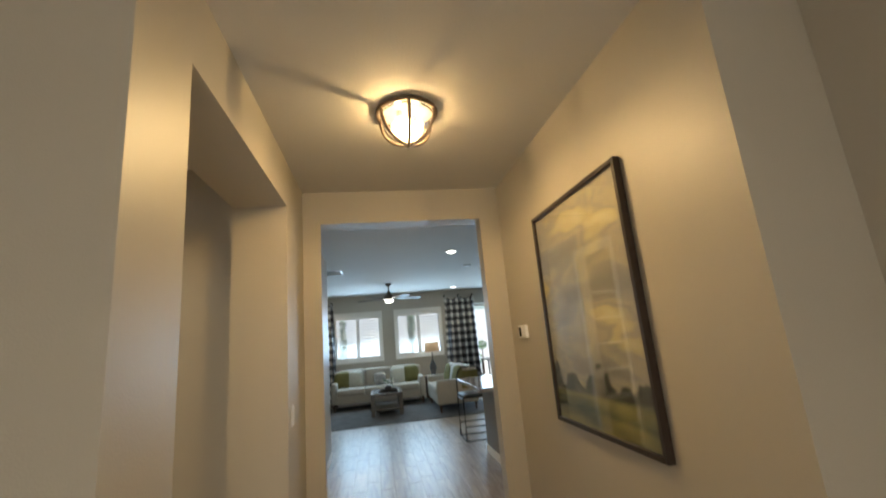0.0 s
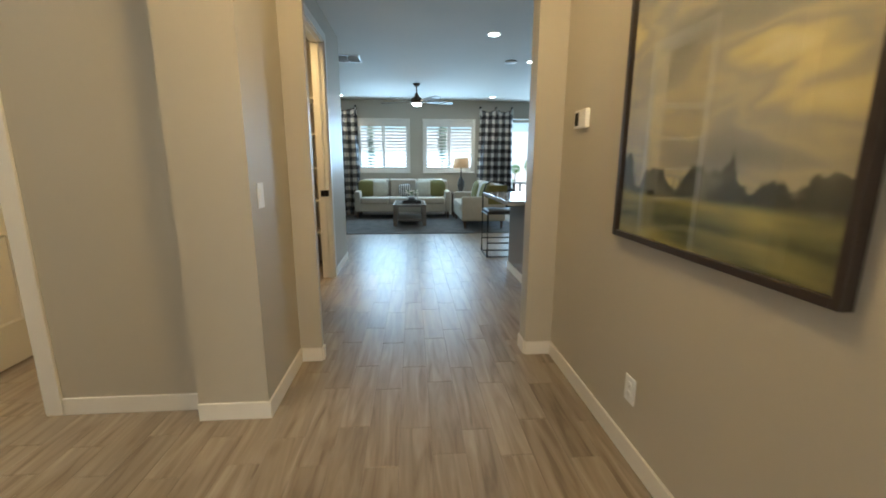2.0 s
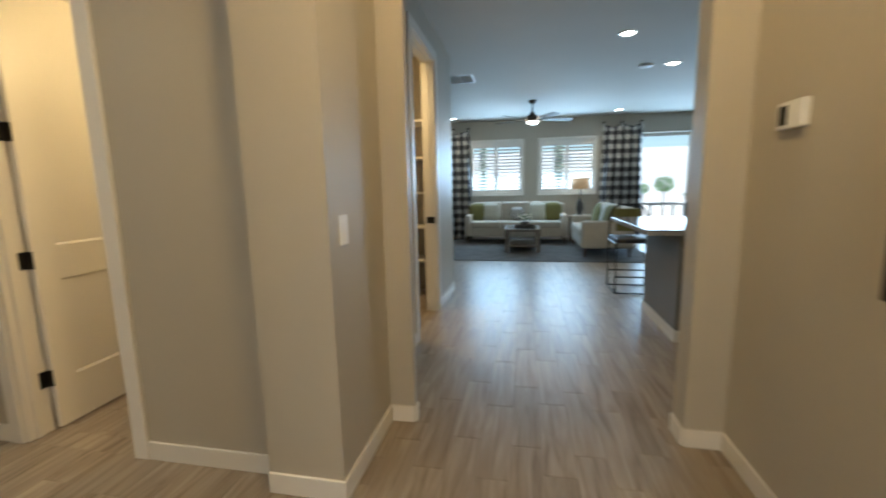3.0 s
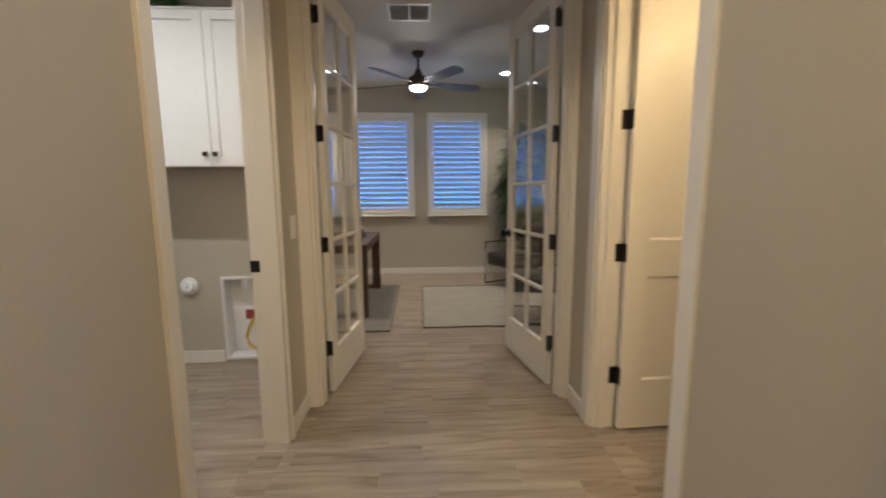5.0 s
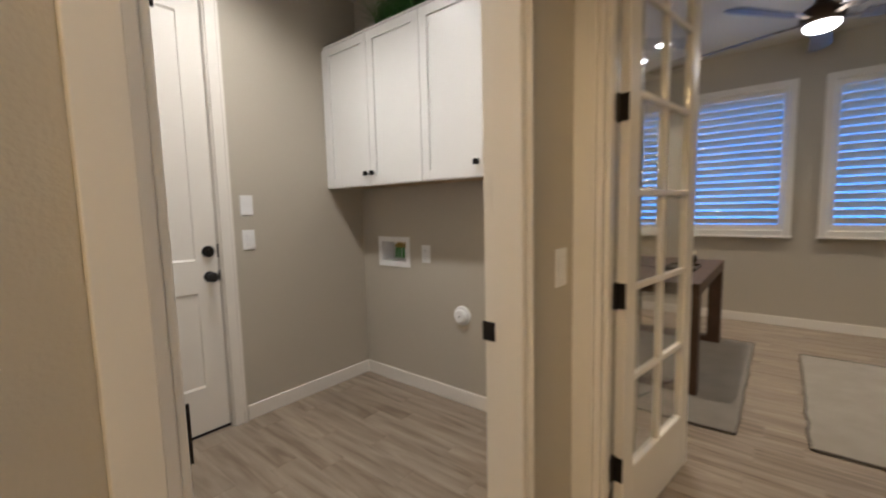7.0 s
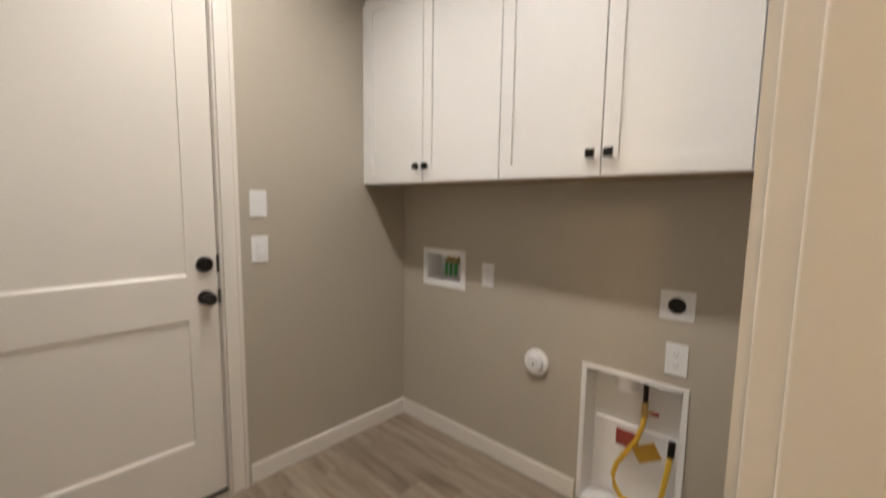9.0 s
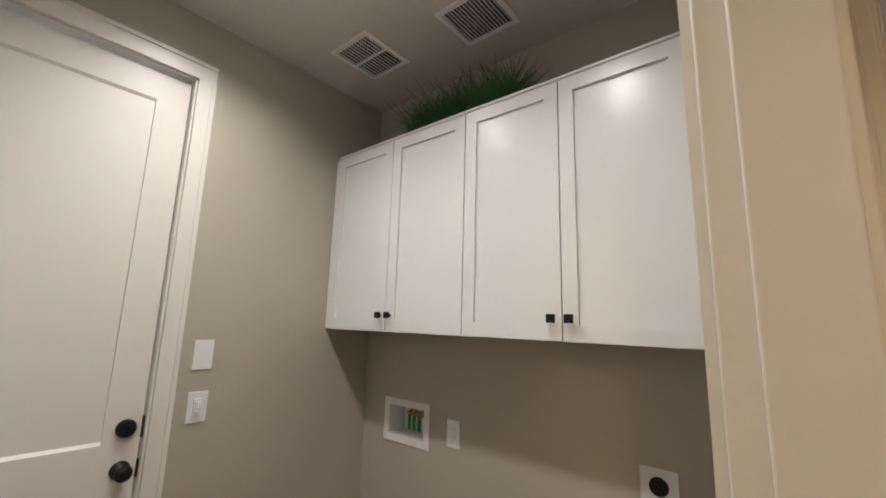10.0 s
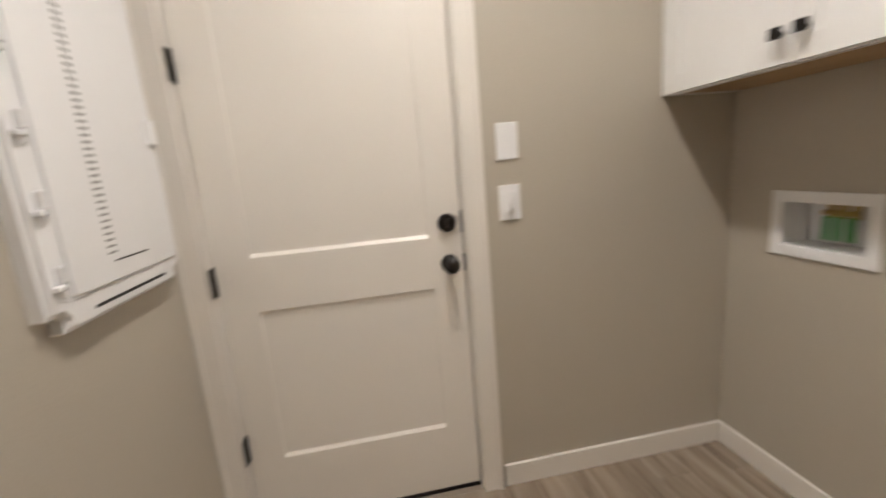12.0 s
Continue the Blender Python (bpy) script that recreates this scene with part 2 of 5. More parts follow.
structure("wall_hall_north", PAINT, [(-1.65, -0.87, 3.00, 3.12, 0, H), (-2.64, -2.33, 3.00, 3.12, 0, H), (-2.33, -1.65, 3.00, 3.12, 2.44, H)],
          "greige hall wall with the bathroom doorway", "wall")
structure("wall_office_east", PAINT, [(-2.76, -2.64, 1.462, 1.53, 0, H), (-2.76, -2.64, 2.96, 4.30, 0, H), (-2.76, -2.64, 1.53, 2.96, 2.44, H)], "greige wall with a french door opening", "wall")
structure("wall_entry_west", PAINT, [(-1.41, -1.29, -1.6, 1.342, 0, H)], "greige wall between entry and laundry", "wall")
structure("wall_entry_east", PAINT, [(1.48, 1.60, -1.6, 1.18, 0, H)], "greige entry wall", "wall")
structure("wall_entry_south", PAINT, [(-1.41, -0.35, -1.72, -1.6, 0, H), (0.55, 1.60, -1.72, -1.6, 0, H), (-0.35, 0.55, -1.72, -1.6, 2.15, H)], "greige wall that closes the entry", "wall")
# Unseen pane added in front of the entry fill
g = structure("window_entry_unseen", GLASS, [(-0.35, 0.55, -1.67, -1.66, 0.0, 2.15)], "unseen clear glass pane added to close the entry opening", "glass door")
g.visible_shadow = False
structure("wall_laundry_south", PAINT, [(-3.457, -2.31, -0.574, -0.454, 0, H), (-1.48, -1.41, -0.574, -0.454, 0, H), (-2.31, -1.48, -0.574, -0.454, 2.44, H)],
          "greige laundry wall with the garage door", "wall")
structure("wall_laundry_west", PAINT, [(-3.457, -3.337, -0.454, -0.25, 0, H), (-3.457, -3.337, 0.0, 0.705, 0, H), (-3.457, -3.337, -0.25, 0.0, 0, 0.875), (-3.457, -3.337, -0.25, 0.0, 1.023, H), (-3.48, -3.457, -0.30, 0.05, 0.8, 1.1), (-3.457, -3.337, 1.075, 1.462, 0, H), (-3.457, -3.337, 0.705, 1.075, 0.625, H),
                                       (-3.457, -3.337, 0.705, 1.075, 0, 0.035), (-3.50, -3.457, 0.66, 1.12, 0, 0.7)], "greige laundry wall behind the wall cabinets", "wall")
structure("wall_laundry_north", PAINT, [(-3.337, -2.76, 1.342, 1.462, 0, H)], "greige laundry return wall", "wall")
structure("wall_bath_north", PAINT, [(-2.64, -0.99, 4.30, 4.42, 0, H)], "warm lit bathroom wall", "wall")
structure("wall_bath_east", PAINT, [(-0.99, -0.87, 3.12, 4.30, 0, H)], "warm lit bathroom side wall", "wall")
structure("wall_pantry_front", PAINT, [(-0.80, -0.68, 3.55, 4.67, 0, H), (-0.80, -0.68, 5.50, 6.45, 0, H), (-0.80, -0.68, 4.67, 5.50, 2.44, H)],
          "greige wall with the open pantry doorway", "wall")
structure("wall_pantry_back", PAINT, [(-2.02, -1.90, 4.42, 6.45, 0, H), (-1.90, -0.80, 6.33, 6.45, 0, H)], "greige pantry walls", "wall")
structure("wall_great_room_west", PAINT, [(-2.72, -2.60, 6.33, 11.37, 0, H), (-2.60, -2.02, 6.33, 6.45, 0, H)], "greige great room side wall", "wall")
structure("wall_great_room_east", PAINT, [(6.50, 6.62, 3.50, 11.52, 0, H)], "greige great room side wall", "wall")
structure("wall_great_room_north", PAINT, [(-2.72, -1.05, 11.37, 11.52, 0, H), (-1.05, 0.11, 11.37, 11.52, 0, 1.10), (-1.05, 0.11, 11.37, 11.52, 2.245, H),
                                           (0.11, 0.537, 11.37, 11.52, 0, H), (0.537, 1.704, 11.37, 11.52, 0, 1.10), (0.537, 1.704, 11.37, 11.52, 2.245, H),
                                           (1.704, 2.60, 11.37, 11.52, 0, H), (2.60, 4.80, 11.37, 11.52, 2.34, H), (4.80, 6.50, 11.37, 11.52, 0, H)],
          "greige great room wall with shuttered windows", "wall")
structure("wall_office_west", PAINT, [(-6.70, -6.55, -0.2, 0.12, 0, H), (-6.70, -6.55, 0.12, 0.90, 0, 0.955), (-6.70, -6.55, 0.12, 0.90, 2.305, H), (-6.70, -6.55, 0.90, 1.21, 0, H), (-6.70, -6.55, 1.21, 1.99, 0, 0.955), (-6.70, -6.55, 1.21, 1.99, 2.305, H),
                                      (-6.70, -6.55, 1.99, 2.31, 0, H), (-6.70, -6.55, 2.31, 3.07, 0, 0.955), (-6.70, -6.55, 2.31, 3.07, 2.305, H),
                                      (-6.70, -6.55, 3.07, 4.30, 0, H)], "greige office wall with three shuttered windows", "wall")
structure("wall_office_north", PAINT, [(-6.70, -2.64, 4.30, 4.42, 0, H)], "greige office side wall", "wall")
structure("wall_office_south", PAINT, [(-6.70, -3.457, -0.32, -0.2, 0, H)], "greige office side wall", "wall")
structure("ceiling", CEIL, [(-6.8, 1.75, -1.8, 4.5, H, H + 0.15), (-2.8, 6.7, 4.5, 11.6, H, H + 0.15), (1.75, 6.7, 3.4, 4.5, H, H + 0.15)],
          "lightly textured painted ceiling", "ceiling")
structure("subfloor", GROUT, [(-6.7, 1.6, -1.72, 4.45, -0.12, -0.0018), (-2.72, 6.6, 4.45, 11.5, -0.12, -0.0018), (1.6, 6.6, 3.5, 4.45, -0.12, -0.0018)],
          "grey brown grout bed under the plank tiles", "floor")

# baseboards: runs given as x0, y0, x1, y1 with the side they stand on
BB, BT = 0.09, 0.013
runs = [(1.10, 1.18, 1.10, 3.50, -1, 0), (0.925, 3.50, 1.087, 3.50, 0, -1), (-0.535, 3.50, -0.40, 3.50, 0, -1), (-0.535, 2.90, -0.535, 3.50, 1, 0),
        (-0.87, 2.90, -0.522, 2.90, 0, -1), (-1.57, 3.00, -0.87, 3.00, 0, -1), (-2.64, 3.00, -2.41, 3.00, 0, -1), (-0.40, 3.50, -0.40, 3.55, 1, 0),
        (0.925, 3.50, 0.925, 3.64, -1, 0), (-1.406, 1.462, -0.535, 1.462, 0, 1), (-0.535, 1.15, -0.535, 1.462, 1, 0), (-2.624, 1.462, -2.322, 1.462, 0, 1),
        (-3.337, -0.454, -2.39, -0.454, 0, 1), (-3.337, -0.441, -3.337, 0.68, 1, 0), (-3.337, 1.10, -3.337, 1.342, 1, 0), (-1.41, -0.454, -1.41, 1.342, -1, 0),
        (-6.55, -0.2, -6.55, 4.30, 1, 0), (-6.55, 4.30, -2.76, 4.30, 0, -1), (-0.68, 3.55, -0.68, 4.59, 1, 0), (-0.68, 5.57, -0.68, 6.45, 1, 0),
        (-2.60, 11.37, 2.60, 11.37, 0, -1), (1.10, 1.18, 1.48, 1.18, 0, -1), (-1.29, 1.15, -0.535, 1.15, 0, -1), (0.925, 3.64, 6.5, 3.64, 0, 1)]
for x0, y0, x1, y1, nx, ny in runs:
    xs, ys = sorted((x0, x1 if nx == 0 else x0 + nx * BT)), sorted((y0, y1 if ny == 0 else y0 + ny * BT))
    structure("baseboard", WHITE, [(xs[0], xs[1], ys[0], ys[1], 0.0, BB)], "white painted baseboard", "baseboard", 0.003)


def casing(axis, wall, side, a, b, top, width=0.078, thick=0.016, a_width=None, b_width=None, bead=False):
    """White flat trim round an opening from a to b in the wall plane axis = wall, standing out on the given side."""
    aw, bw = width if a_width is None else a_width, width if b_width is None else b_width
    lo, hi = sorted((wall, wall + side * thick))
    pieces = [(a - aw, a, 0.0, top), (b, b + bw, 0.0, top), (a - aw, b + bw, top, top + width)]
    spans = [(lo, hi, p, q, z0, z1) if axis == 'x' else (p, q, lo, hi, z0, z1) for p, q, z0, z1 in pieces]
    if not bead:
        return structure("trim", WHITE, spans, "white painted flat door casing", "door casing", 0.002)
    lo2, hi2 = sorted((wall + side * thick, wall + side * (thick + 0.006)))
    inner = [(a - aw, a - aw + 0.016, 0.0, top), (b + bw - 0.016, b + bw, 0.0, top), (a - aw, b + bw, top + width - 0.016, top + width)]
    spans += [(lo2, hi2, p, q, z0, z1) if axis == 'x' else (p, q, lo2, hi2, z0, z1) for p, q, z0, z1 in inner]
    return structure("trim", WHITE, spans, "white painted door casing", "door casing")


def jamb(axis, lo, hi, a, b, top, stop, thick=0.018, half=0.017):
    """Jamb lining of an opening through a wall from lo to hi, with its stop bead; stop: the bead's centre across the wall."""
    rows = [(a, a + thick, 0.0, top, lo, hi), (b - thick, b, 0.0, top, lo, hi), (a + thick, b - thick, top - thick, top, lo, hi),
            (a + thick, a + thick + 0.012, 0.0, top - thick, stop - half, stop + half),
            (b - thick - 0.010, b - thick, 0.0, top - thick, stop - half, stop + half),
            (a + thick + 0.010, b - thick - 0.010, top - thick - 0.010, top - thick, stop - half, stop + half)]
    spans = [(s, e, p, q, z0, z1) if axis == 'x' else (p, q, s, e, z0, z1) for p, q, z0, z1, s, e in rows]
    return structure("trim", WHITE, spans, "white painted door jamb with a stop bead", "door jamb", 0.003)


casing('y', 1.462, 1, -2.31, -1.455, 2.44, 0.048, 0.016, a_width=0.011)
casing('y', 1.342, -1, -2.31, -1.455, 2.44, b_width=0.043, bead=True)
jamb('y', 1.341, 1.463, -2.31, -1.455, 2.44, 1.4205, half=0.0435)
casing('y', 3.00, -1, -2.33, -1.65, 2.44)
jamb('y', 2.999, 3.121, -2.33, -1.65, 2.44, 3.05)
casing('x', -2.64, 1, 1.53, 2.96, 2.44, b_width=0.038)
casing('x', -2.76, -1, 1.53, 2.96, 2.44)
jamb('x', -2.761, -2.639, 1.53, 2.96, 2.44, -2.69)
casing('y', -0.454, 1, -2.31, -1.48, 2.44, a_width=0.068, b_width=0.068, bead=True)
jamb('y', -0.575, -0.453, -2.31, -1.48, 2.44, -0.55, 0.008)
casing('x', -0.68, 1, 4.67, 5.50, 2.44)
jamb('x', -0.801, -0.679, 4.67, 5.50, 2.44, -0.74)


# ---- doors ----
def hinge(parent, x, y, z):
    bm = bmesh.new()
    box(bm, x - 0.040, x - 0.002, y - 0.0025, y + 0.0025, z - 0.045, z + 0.045)
    box(bm, x - 0.001, x + 0.0035, y - 0.034, y - 0.001, z - 0.045, z + 0.045)
    rod(bm, (x, y, z - 0.048), (x, y, z + 0.048), 0.0065, 10)
    return part("hinge", bm, BLACK, parent, "black butt hinge")


def knob(parent, x, y, z, way, name="door_knob", label="round black knob"):
    bm = bmesh.new()
    turn = Matrix.Translation((x, y, z)) @ pose(0, 0, 0, -90 * way, 0, 0)
    lathe(bm, [(0.031, 0.0), (0.031, 0.006), (0.013, 0.010), (0.011, 0.032), (0.024, 0.040), (0.028, 0.052), (0.024, 0.064), (0.008, 0.069)], 20, turn)
    return part(name, bm, BLACK, parent, label, smooth=True)


def panel_door(name, m, width, label, hinges=(0.29, 0.927, 1.564, 2.20), hinge_side=1, thick=0.035, knobs=True, hinge_at=None):
    """A two-panel door leaf, 2.42 m high; its hinge edge is at the origin, the leaf runs along +x, its faces look along y."""
    d = thing(name, m, label, "door")
    h, st, t = 2.42, 0.115, thick
    spans = [(0.0, st, 0, t, 0.012, h), (width - st, width, 0, t, 0.012, h), (st, width - st, 0, t, 2.305, h), (st, width - st, 0, t, 0.81, 0.99),
             (st, width - st, 0, t, 0.012, 0.27), (st - 0.002, width - st + 0.002, 0.009, t - 0.009, 0.26, 2.31)]
    bm = bmesh.new()
    for sp in spans:
        box(bm, *sp)
    for z, up in ((0.27, 1), (0.81, -1), (0.99, 1), (2.305, -1)):
        for y0, y1 in ((0.0, 0.009), (t, t - 0.009)):
            q = [bm.verts.new((x, y, zz)) for x in (st, width - st) for y, zz in ((y0, z), (y1, z), (y1, z + up * 0.012))]
            for f in ((0, 2, 5, 3), (0, 1, 4, 3), (1, 2, 5, 4), (0, 1, 2), (3, 4, 5)):
                bm.faces.new([q[k] for k in f])
    part("leaf", bm, WHITE, d)
    for z in hinges:
        hx, hy = hinge_at or (-0.002, hinge_side * 0.002 + (t if hinge_side > 0 else 0))
        hinge(d, hx, hy, z)
    if knobs:
        knob(d, width - 0.07, t, 0.90, 1)
        knob(d, width - 0.07, 0.0, 0.90, -1)
    return d


# laundry door, swung into the laundry; bathroom door, swung into the bathroom
panel_door("door_laundry", pose(-1.489, 1.318, 0, 0, 0, -90), 0.79, "white two-panel interior door standing open in the laundry", hinge_at=(-0.017, -0.003))
panel_door("door_bath", pose(-2.276, 3.128, 0, 0, 0, 92), 0.66, "white two-panel interior door standing open in warm light", hinge_side=1)

garage = panel_door("door_garage", pose(-1.4915, -0.520, 0, 0, 0, 180) @ pose(0, -0.035, 0), 0.807, "closed white two-panel door with black deadbolt and knob",
                    hinges=(0.331, 0.926, 1.569, 2.21), hinge_side=-1, knobs=False)
knob(garage, 0.758, 0.0, 0.895, -1)
bm = bmesh.new()
lathe(bm, [(0.032, 0.0), (0.032, 0.012), (0.026, 0.020), (0.010, 0.022)], 20, Matrix.Translation((0.758, 0, 1.037)) @ pose(0, 0, 0, 90, 0, 0))
box(bm, 0.754, 0.762, -0.036, -0.02, 1.022, 1.052)
part("deadbolt", bm, BLACK, garage, "black thumb-turn deadbolt", smooth=False)
boxes("sweep", BLACK, garage, [(0.004, 0.81, -0.006, 0.030, 0.001, 0.014)], "black rubber door sweep")
boxes("strike_plate", BLACK, garage, [(0.805, 0.8135, -0.014, -0.001, 1.00, 1.075)], "black deadbolt strike plate")
boxes("strike_plate", BLACK, garage, [(0.805, 0.8135, -0.014, -0.001, 0.865, 0.925)], "black latch strike plate")
structure("trim", BLACK, [(-2.300, -2.289, 1.328, 1.376, 0.862, 0.918)], "black strike plate on the laundry jamb", "strike plate", 0.003)
structure("trim", BLACK, [(-0.775, -0.692, 5.470, 5.4815, 0.90, 0.965)], "black strike plate on the pantry jamb", "strike plate", 0.002)


def french_door(name, m, flip, label, knobs=True):
    """A glazed leaf, two by six panes; the hinge edge at the origin, the leaf along +x."""
    d = thing(name, m, label, "door", "french doors")
    w, h, t, st, b0, top = 0.695, 2.42, 0.035, 0.085, 0.27, 2.30
    boxes("leaf", WHITE, d, [(0, st, 0, t, 0.012, h), (w - st, w, 0, t, 0.012, h), (st, w - st, 0, t, 0.012, b0), (st, w - st, 0, t, top, h)], bevel=0.002, segs=1)
    step = (top - b0) / 6
    for i in range(1, 6):
        z = b0 + i * step
        boxes("muntin", WHITE, d, [(st, w - st, 0.004, t - 0.004, z - 0.011, z + 0.011)], bevel=0.003, segs=1)
    for i in range(6):
        z = b0 + i * step
        boxes("muntin", WHITE, d, [(w / 2 - 0.011, w / 2 + 0.011, 0.004, t - 0.004, z + 0.011 if i else z, z + step - 0.011)])
        for xa, xb in ((st, w / 2 - 0.011), (w / 2 + 0.011, w - st)):
            g = boxes("pane", GLASS, d, [(xa, xb, t / 2 - 0.002, t / 2 + 0.002, z + 0.011, z + step - 0.011)], "clear glass pane")
            g.visible_shadow = False
    for z in (0.29, 0.927, 1.564, 2.20):
        hinge(d, -0.004, t if flip else 0.0, z)
    if knobs:
        knob(d, w - 0.05, t, 0.92, 1)
        knob(d, w - 0.05, 0.0, 0.92, -1)
    return d


ang = math.degrees(math.atan2(0.09, -0.65))
french_door("door_french", pose(-2.790, 1.585, 0, 0, 0, ang), True, "white glazed french door leaf standing open into the office", False)
ang = math.degrees(math.atan2(-0.105, -0.62))
french_door("door_french", pose(-2.790, 2.942, 0, 0, 0, ang), True, "white glazed french door leaf standing open beside the plant")


# ---- shuttered windows ----
def shutter_window(name, m, width, height, panels, tilt, label, pitch=0.0733, head=0.055):
    """Local x along the wall, y into the room; the outer frame's lower left corner at the origin."""
    d = thing(name, m, label, "window")
    d["kind"] = "structure"
    f, dep = 0.062, 0.045
    boxes("window_frame", WHITE, d, [(0, f, -0.02, dep, 0, height), (width - f, width, -0.02, dep, 0, height), (f, width - f, -0.02, dep, 0, f),
                                     (f, width - f, -0.02, dep, height - f, height)], bevel=0.004, segs=1)
    boxes("window_sill", WHITE, d, [(-0.008, width + 0.008, -0.0, dep + 0.012, -0.014, 0.006)], bevel=0.003, segs=1)
    g = boxes("pane", GLASS, d, [(f, width - f, -0.106, -0.101, f, height - f)], "window glass")
    g.visible_shadow = False
    pw = (width - 2 * f) / panels
    me = None
    for k in range(panels):
        x0 = f + k * pw + 0.003
        x1 = x0 + pw - 0.006
        s = 0.035
        boxes("shutter_panel", WHITE, d, [(x0, x0 + s, 0.0, 0.028, f, height - f), (x1 - s, x1, 0.0, 0.028, f, height - f),
                                          (x0 + s, x1 - s, 0.0, 0.028, f, f + 0.055), (x0 + s, x1 - s, 0.0, 0.028, height - f - head, height - f)])
        z = f + 0.055 + pitch / 2
        while z < height - f - head - pitch / 3:
            if me is None:
                bm = bmesh.new()
                box(bm, 0, x1 - x0 - 2 * s - 0.004, -0.040, 0.040, -0.0055, 0.0055)
                bmesh.ops.bevel(bm, geom=[e for e in bm.edges if abs(e.verts[0].co.x - e.verts[1].co.x) > 0.01], offset=0.005, segments=2, affect='EDGES')
                slat = part("louvre", bm, WHITE, d)
                me = slat.data
            else:
                slat = new("louvre", me)
                slat.parent = d
            slat.matrix_basis = pose(x0 + s + 0.002, 0.014, z, tilt, 0, 0)
            z += pitch
    return d


shutter_window("window_1", pose(0.17, 11.37, 1.036, 0, 0, 180), 1.281, 1.27, 2, 16, "white plantation shutters with open louvres over a bright window", head=0.12)
shutter_window("window_2", pose(1.764, 11.37, 1.036, 0, 0, 180), 1.287, 1.27, 2, 16, "white plantation shutters with open louvres beside a checked curtain", head=0.12)
shutter_window("window_3", pose(-6.55, 2.054, 0.89, 0, 0, -90), 0.908, 1.48, 1, 49, "white plantation shutters half closed against blue daylight")
shutter_window("window_4", pose(-6.55, 3.131, 0.89, 0, 0, -90), 0.884, 1.48, 1, 49, "white plantation shutters half closed against blue daylight")
shutter_window("window_5", pose(-6.55, 0.965, 0.89, 0, 0, -90), 0.908, 1.48, 1, 49, "white plantation shutters half closed behind the floor lamp")

slider = thing("sliding_glass_door", pose(2.60, 11.40, 0), "white framed sliding glass door to the patio", "glass door")
slider["kind"] = "structure"
for x0, x1, y in ((0.0, 1.13, 0.03), (1.07, 2.20, 0.075)):
    boxes("door_frame", WHITE, slider, [(x0, x0 + 0.06, y, y + 0.035, 0.02, 2.32), (x1 - 0.06, x1, y, y + 0.035, 0.02, 2.32),
                                        (x0 + 0.06, x1 - 0.06, y, y + 0.035, 0.02, 0.10), (x0 + 0.06, x1 - 0.06, y, y + 0.035, 2.25, 2.32)], bevel=0.003, segs=1)
    g = boxes("pane", GLASS, slider, [(x0 + 0.06, x1 - 0.06, y + 0.015, y + 0.019, 0.10, 2.25)], "clear sliding door glass")
    g.visible_shadow = False
boxes("sill", BRONZE, slider, [(0, 2.2, 0.0, 0.12, -0.003, 0.018)], "metal door track")

# ---- outside ----
BLUESKY = shade("blue_evening_sky", (0.11, 0.33, 0.92), 1.0, var=0.12, scale=0.6, emit=0.11, spec=0.0)
structure("backdrop", BLUESKY, [(-12.2, -12.0, -8, 14, -0.14, 9.0)], "plain blue sky beyond the office windows", "sky")
structure("ground", CONCRETE, [(-90, 90, -90, 90, -0.30, -0.14)], "pale sunlit ground", "ground")
structure("pavement", CONCRETE, [(-4, 9, 11.53, 15.5, -0.139, -0.02)], "pale concrete patio slab", "patio")
structure("backdrop", STUCCO, [(-30, 40, 19.0, 19.2, -0.14, 2.6)], "sunlit garden wall", "garden wall")

# ---- shared small things ----
OAK = shade("dark_stained_wood", (0.082, 0.047, 0.030), 0.55, var=0.25, scale=9, bump=0.1, grain=60)
BLADE = shade("dark_fan_blade_veneer", (0.055, 0.045, 0.04), 0.4, var=0.25, scale=9)
GREYWOOD = shade("grey_weathered_wood", (0.11, 0.093, 0.078), 0.3, var=0.25, scale=8, bump=0.15, grain=60)
FABRIC = shade("oatmeal_linen", (0.45, 0.41, 0.34), 0.9, var=0.06, scale=14, bump=0.5, grain=350)
GREEN_F = shade("olive_cushion_cloth", (0.15, 0.138, 0.045), 0.9, var=0.12, scale=14, bump=0.5, grain=350)
GREY_F = shade("pale_grey_cushion_cloth", (0.45, 0.44, 0.37), 0.9, var=0.12, scale=14, bump=0.5, grain=350)
LEATHER = shade("black_leather", (0.02, 0.018, 0.017), 0.45, var=0.2, scale=18, bump=0.2, grain=150)
DARKRUG = shade("charcoal_rug_pile", (0.085, 0.078, 0.072), 0.95, var=0.45, scale=5, bump=0.7, grain=220)
PALERUG = shade("pale_grey_rug_pile", (0.305, 0.27, 0.226), 0.95, var=0.12, scale=6, bump=0.7, grain=260)
TAUPERUG = shade("taupe_hide_rug", (0.23, 0.205, 0.175), 0.95, var=0.15, scale=6, bump=0.7, grain=260)
LEAF = shade("green_leaf", (0.045, 0.13, 0.026), 0.5, var=0.45, scale=5)
BUSH = shade("sunlit_shrub_leaf", (0.10, 0.24, 0.045), 0.6, var=0.4, scale=6)
# Leaf green lightened to paint the outdoor glare over the cypresses
GLARE_LEAF = shade("glare_paled_leaf", (0.30, 0.37, 0.27), 0.7, var=0.25, scale=6)
STONE = shade("dark_stone_pot", (0.06, 0.055, 0.05), 0.6, var=0.25, scale=14, bump=0.3)
COUNTER = shade("pale_quartz", (0.32, 0.32, 0.32), 0.12, var=0.1, scale=25)
GLOW = shade("lit_diffuser", (1.0, 0.93, 0.82), 0.5, emit=7.0)
SHADE_LIT = shade("lit_lamp_shade", (0.95, 0.72, 0.45), 0.8, emit=0.9)
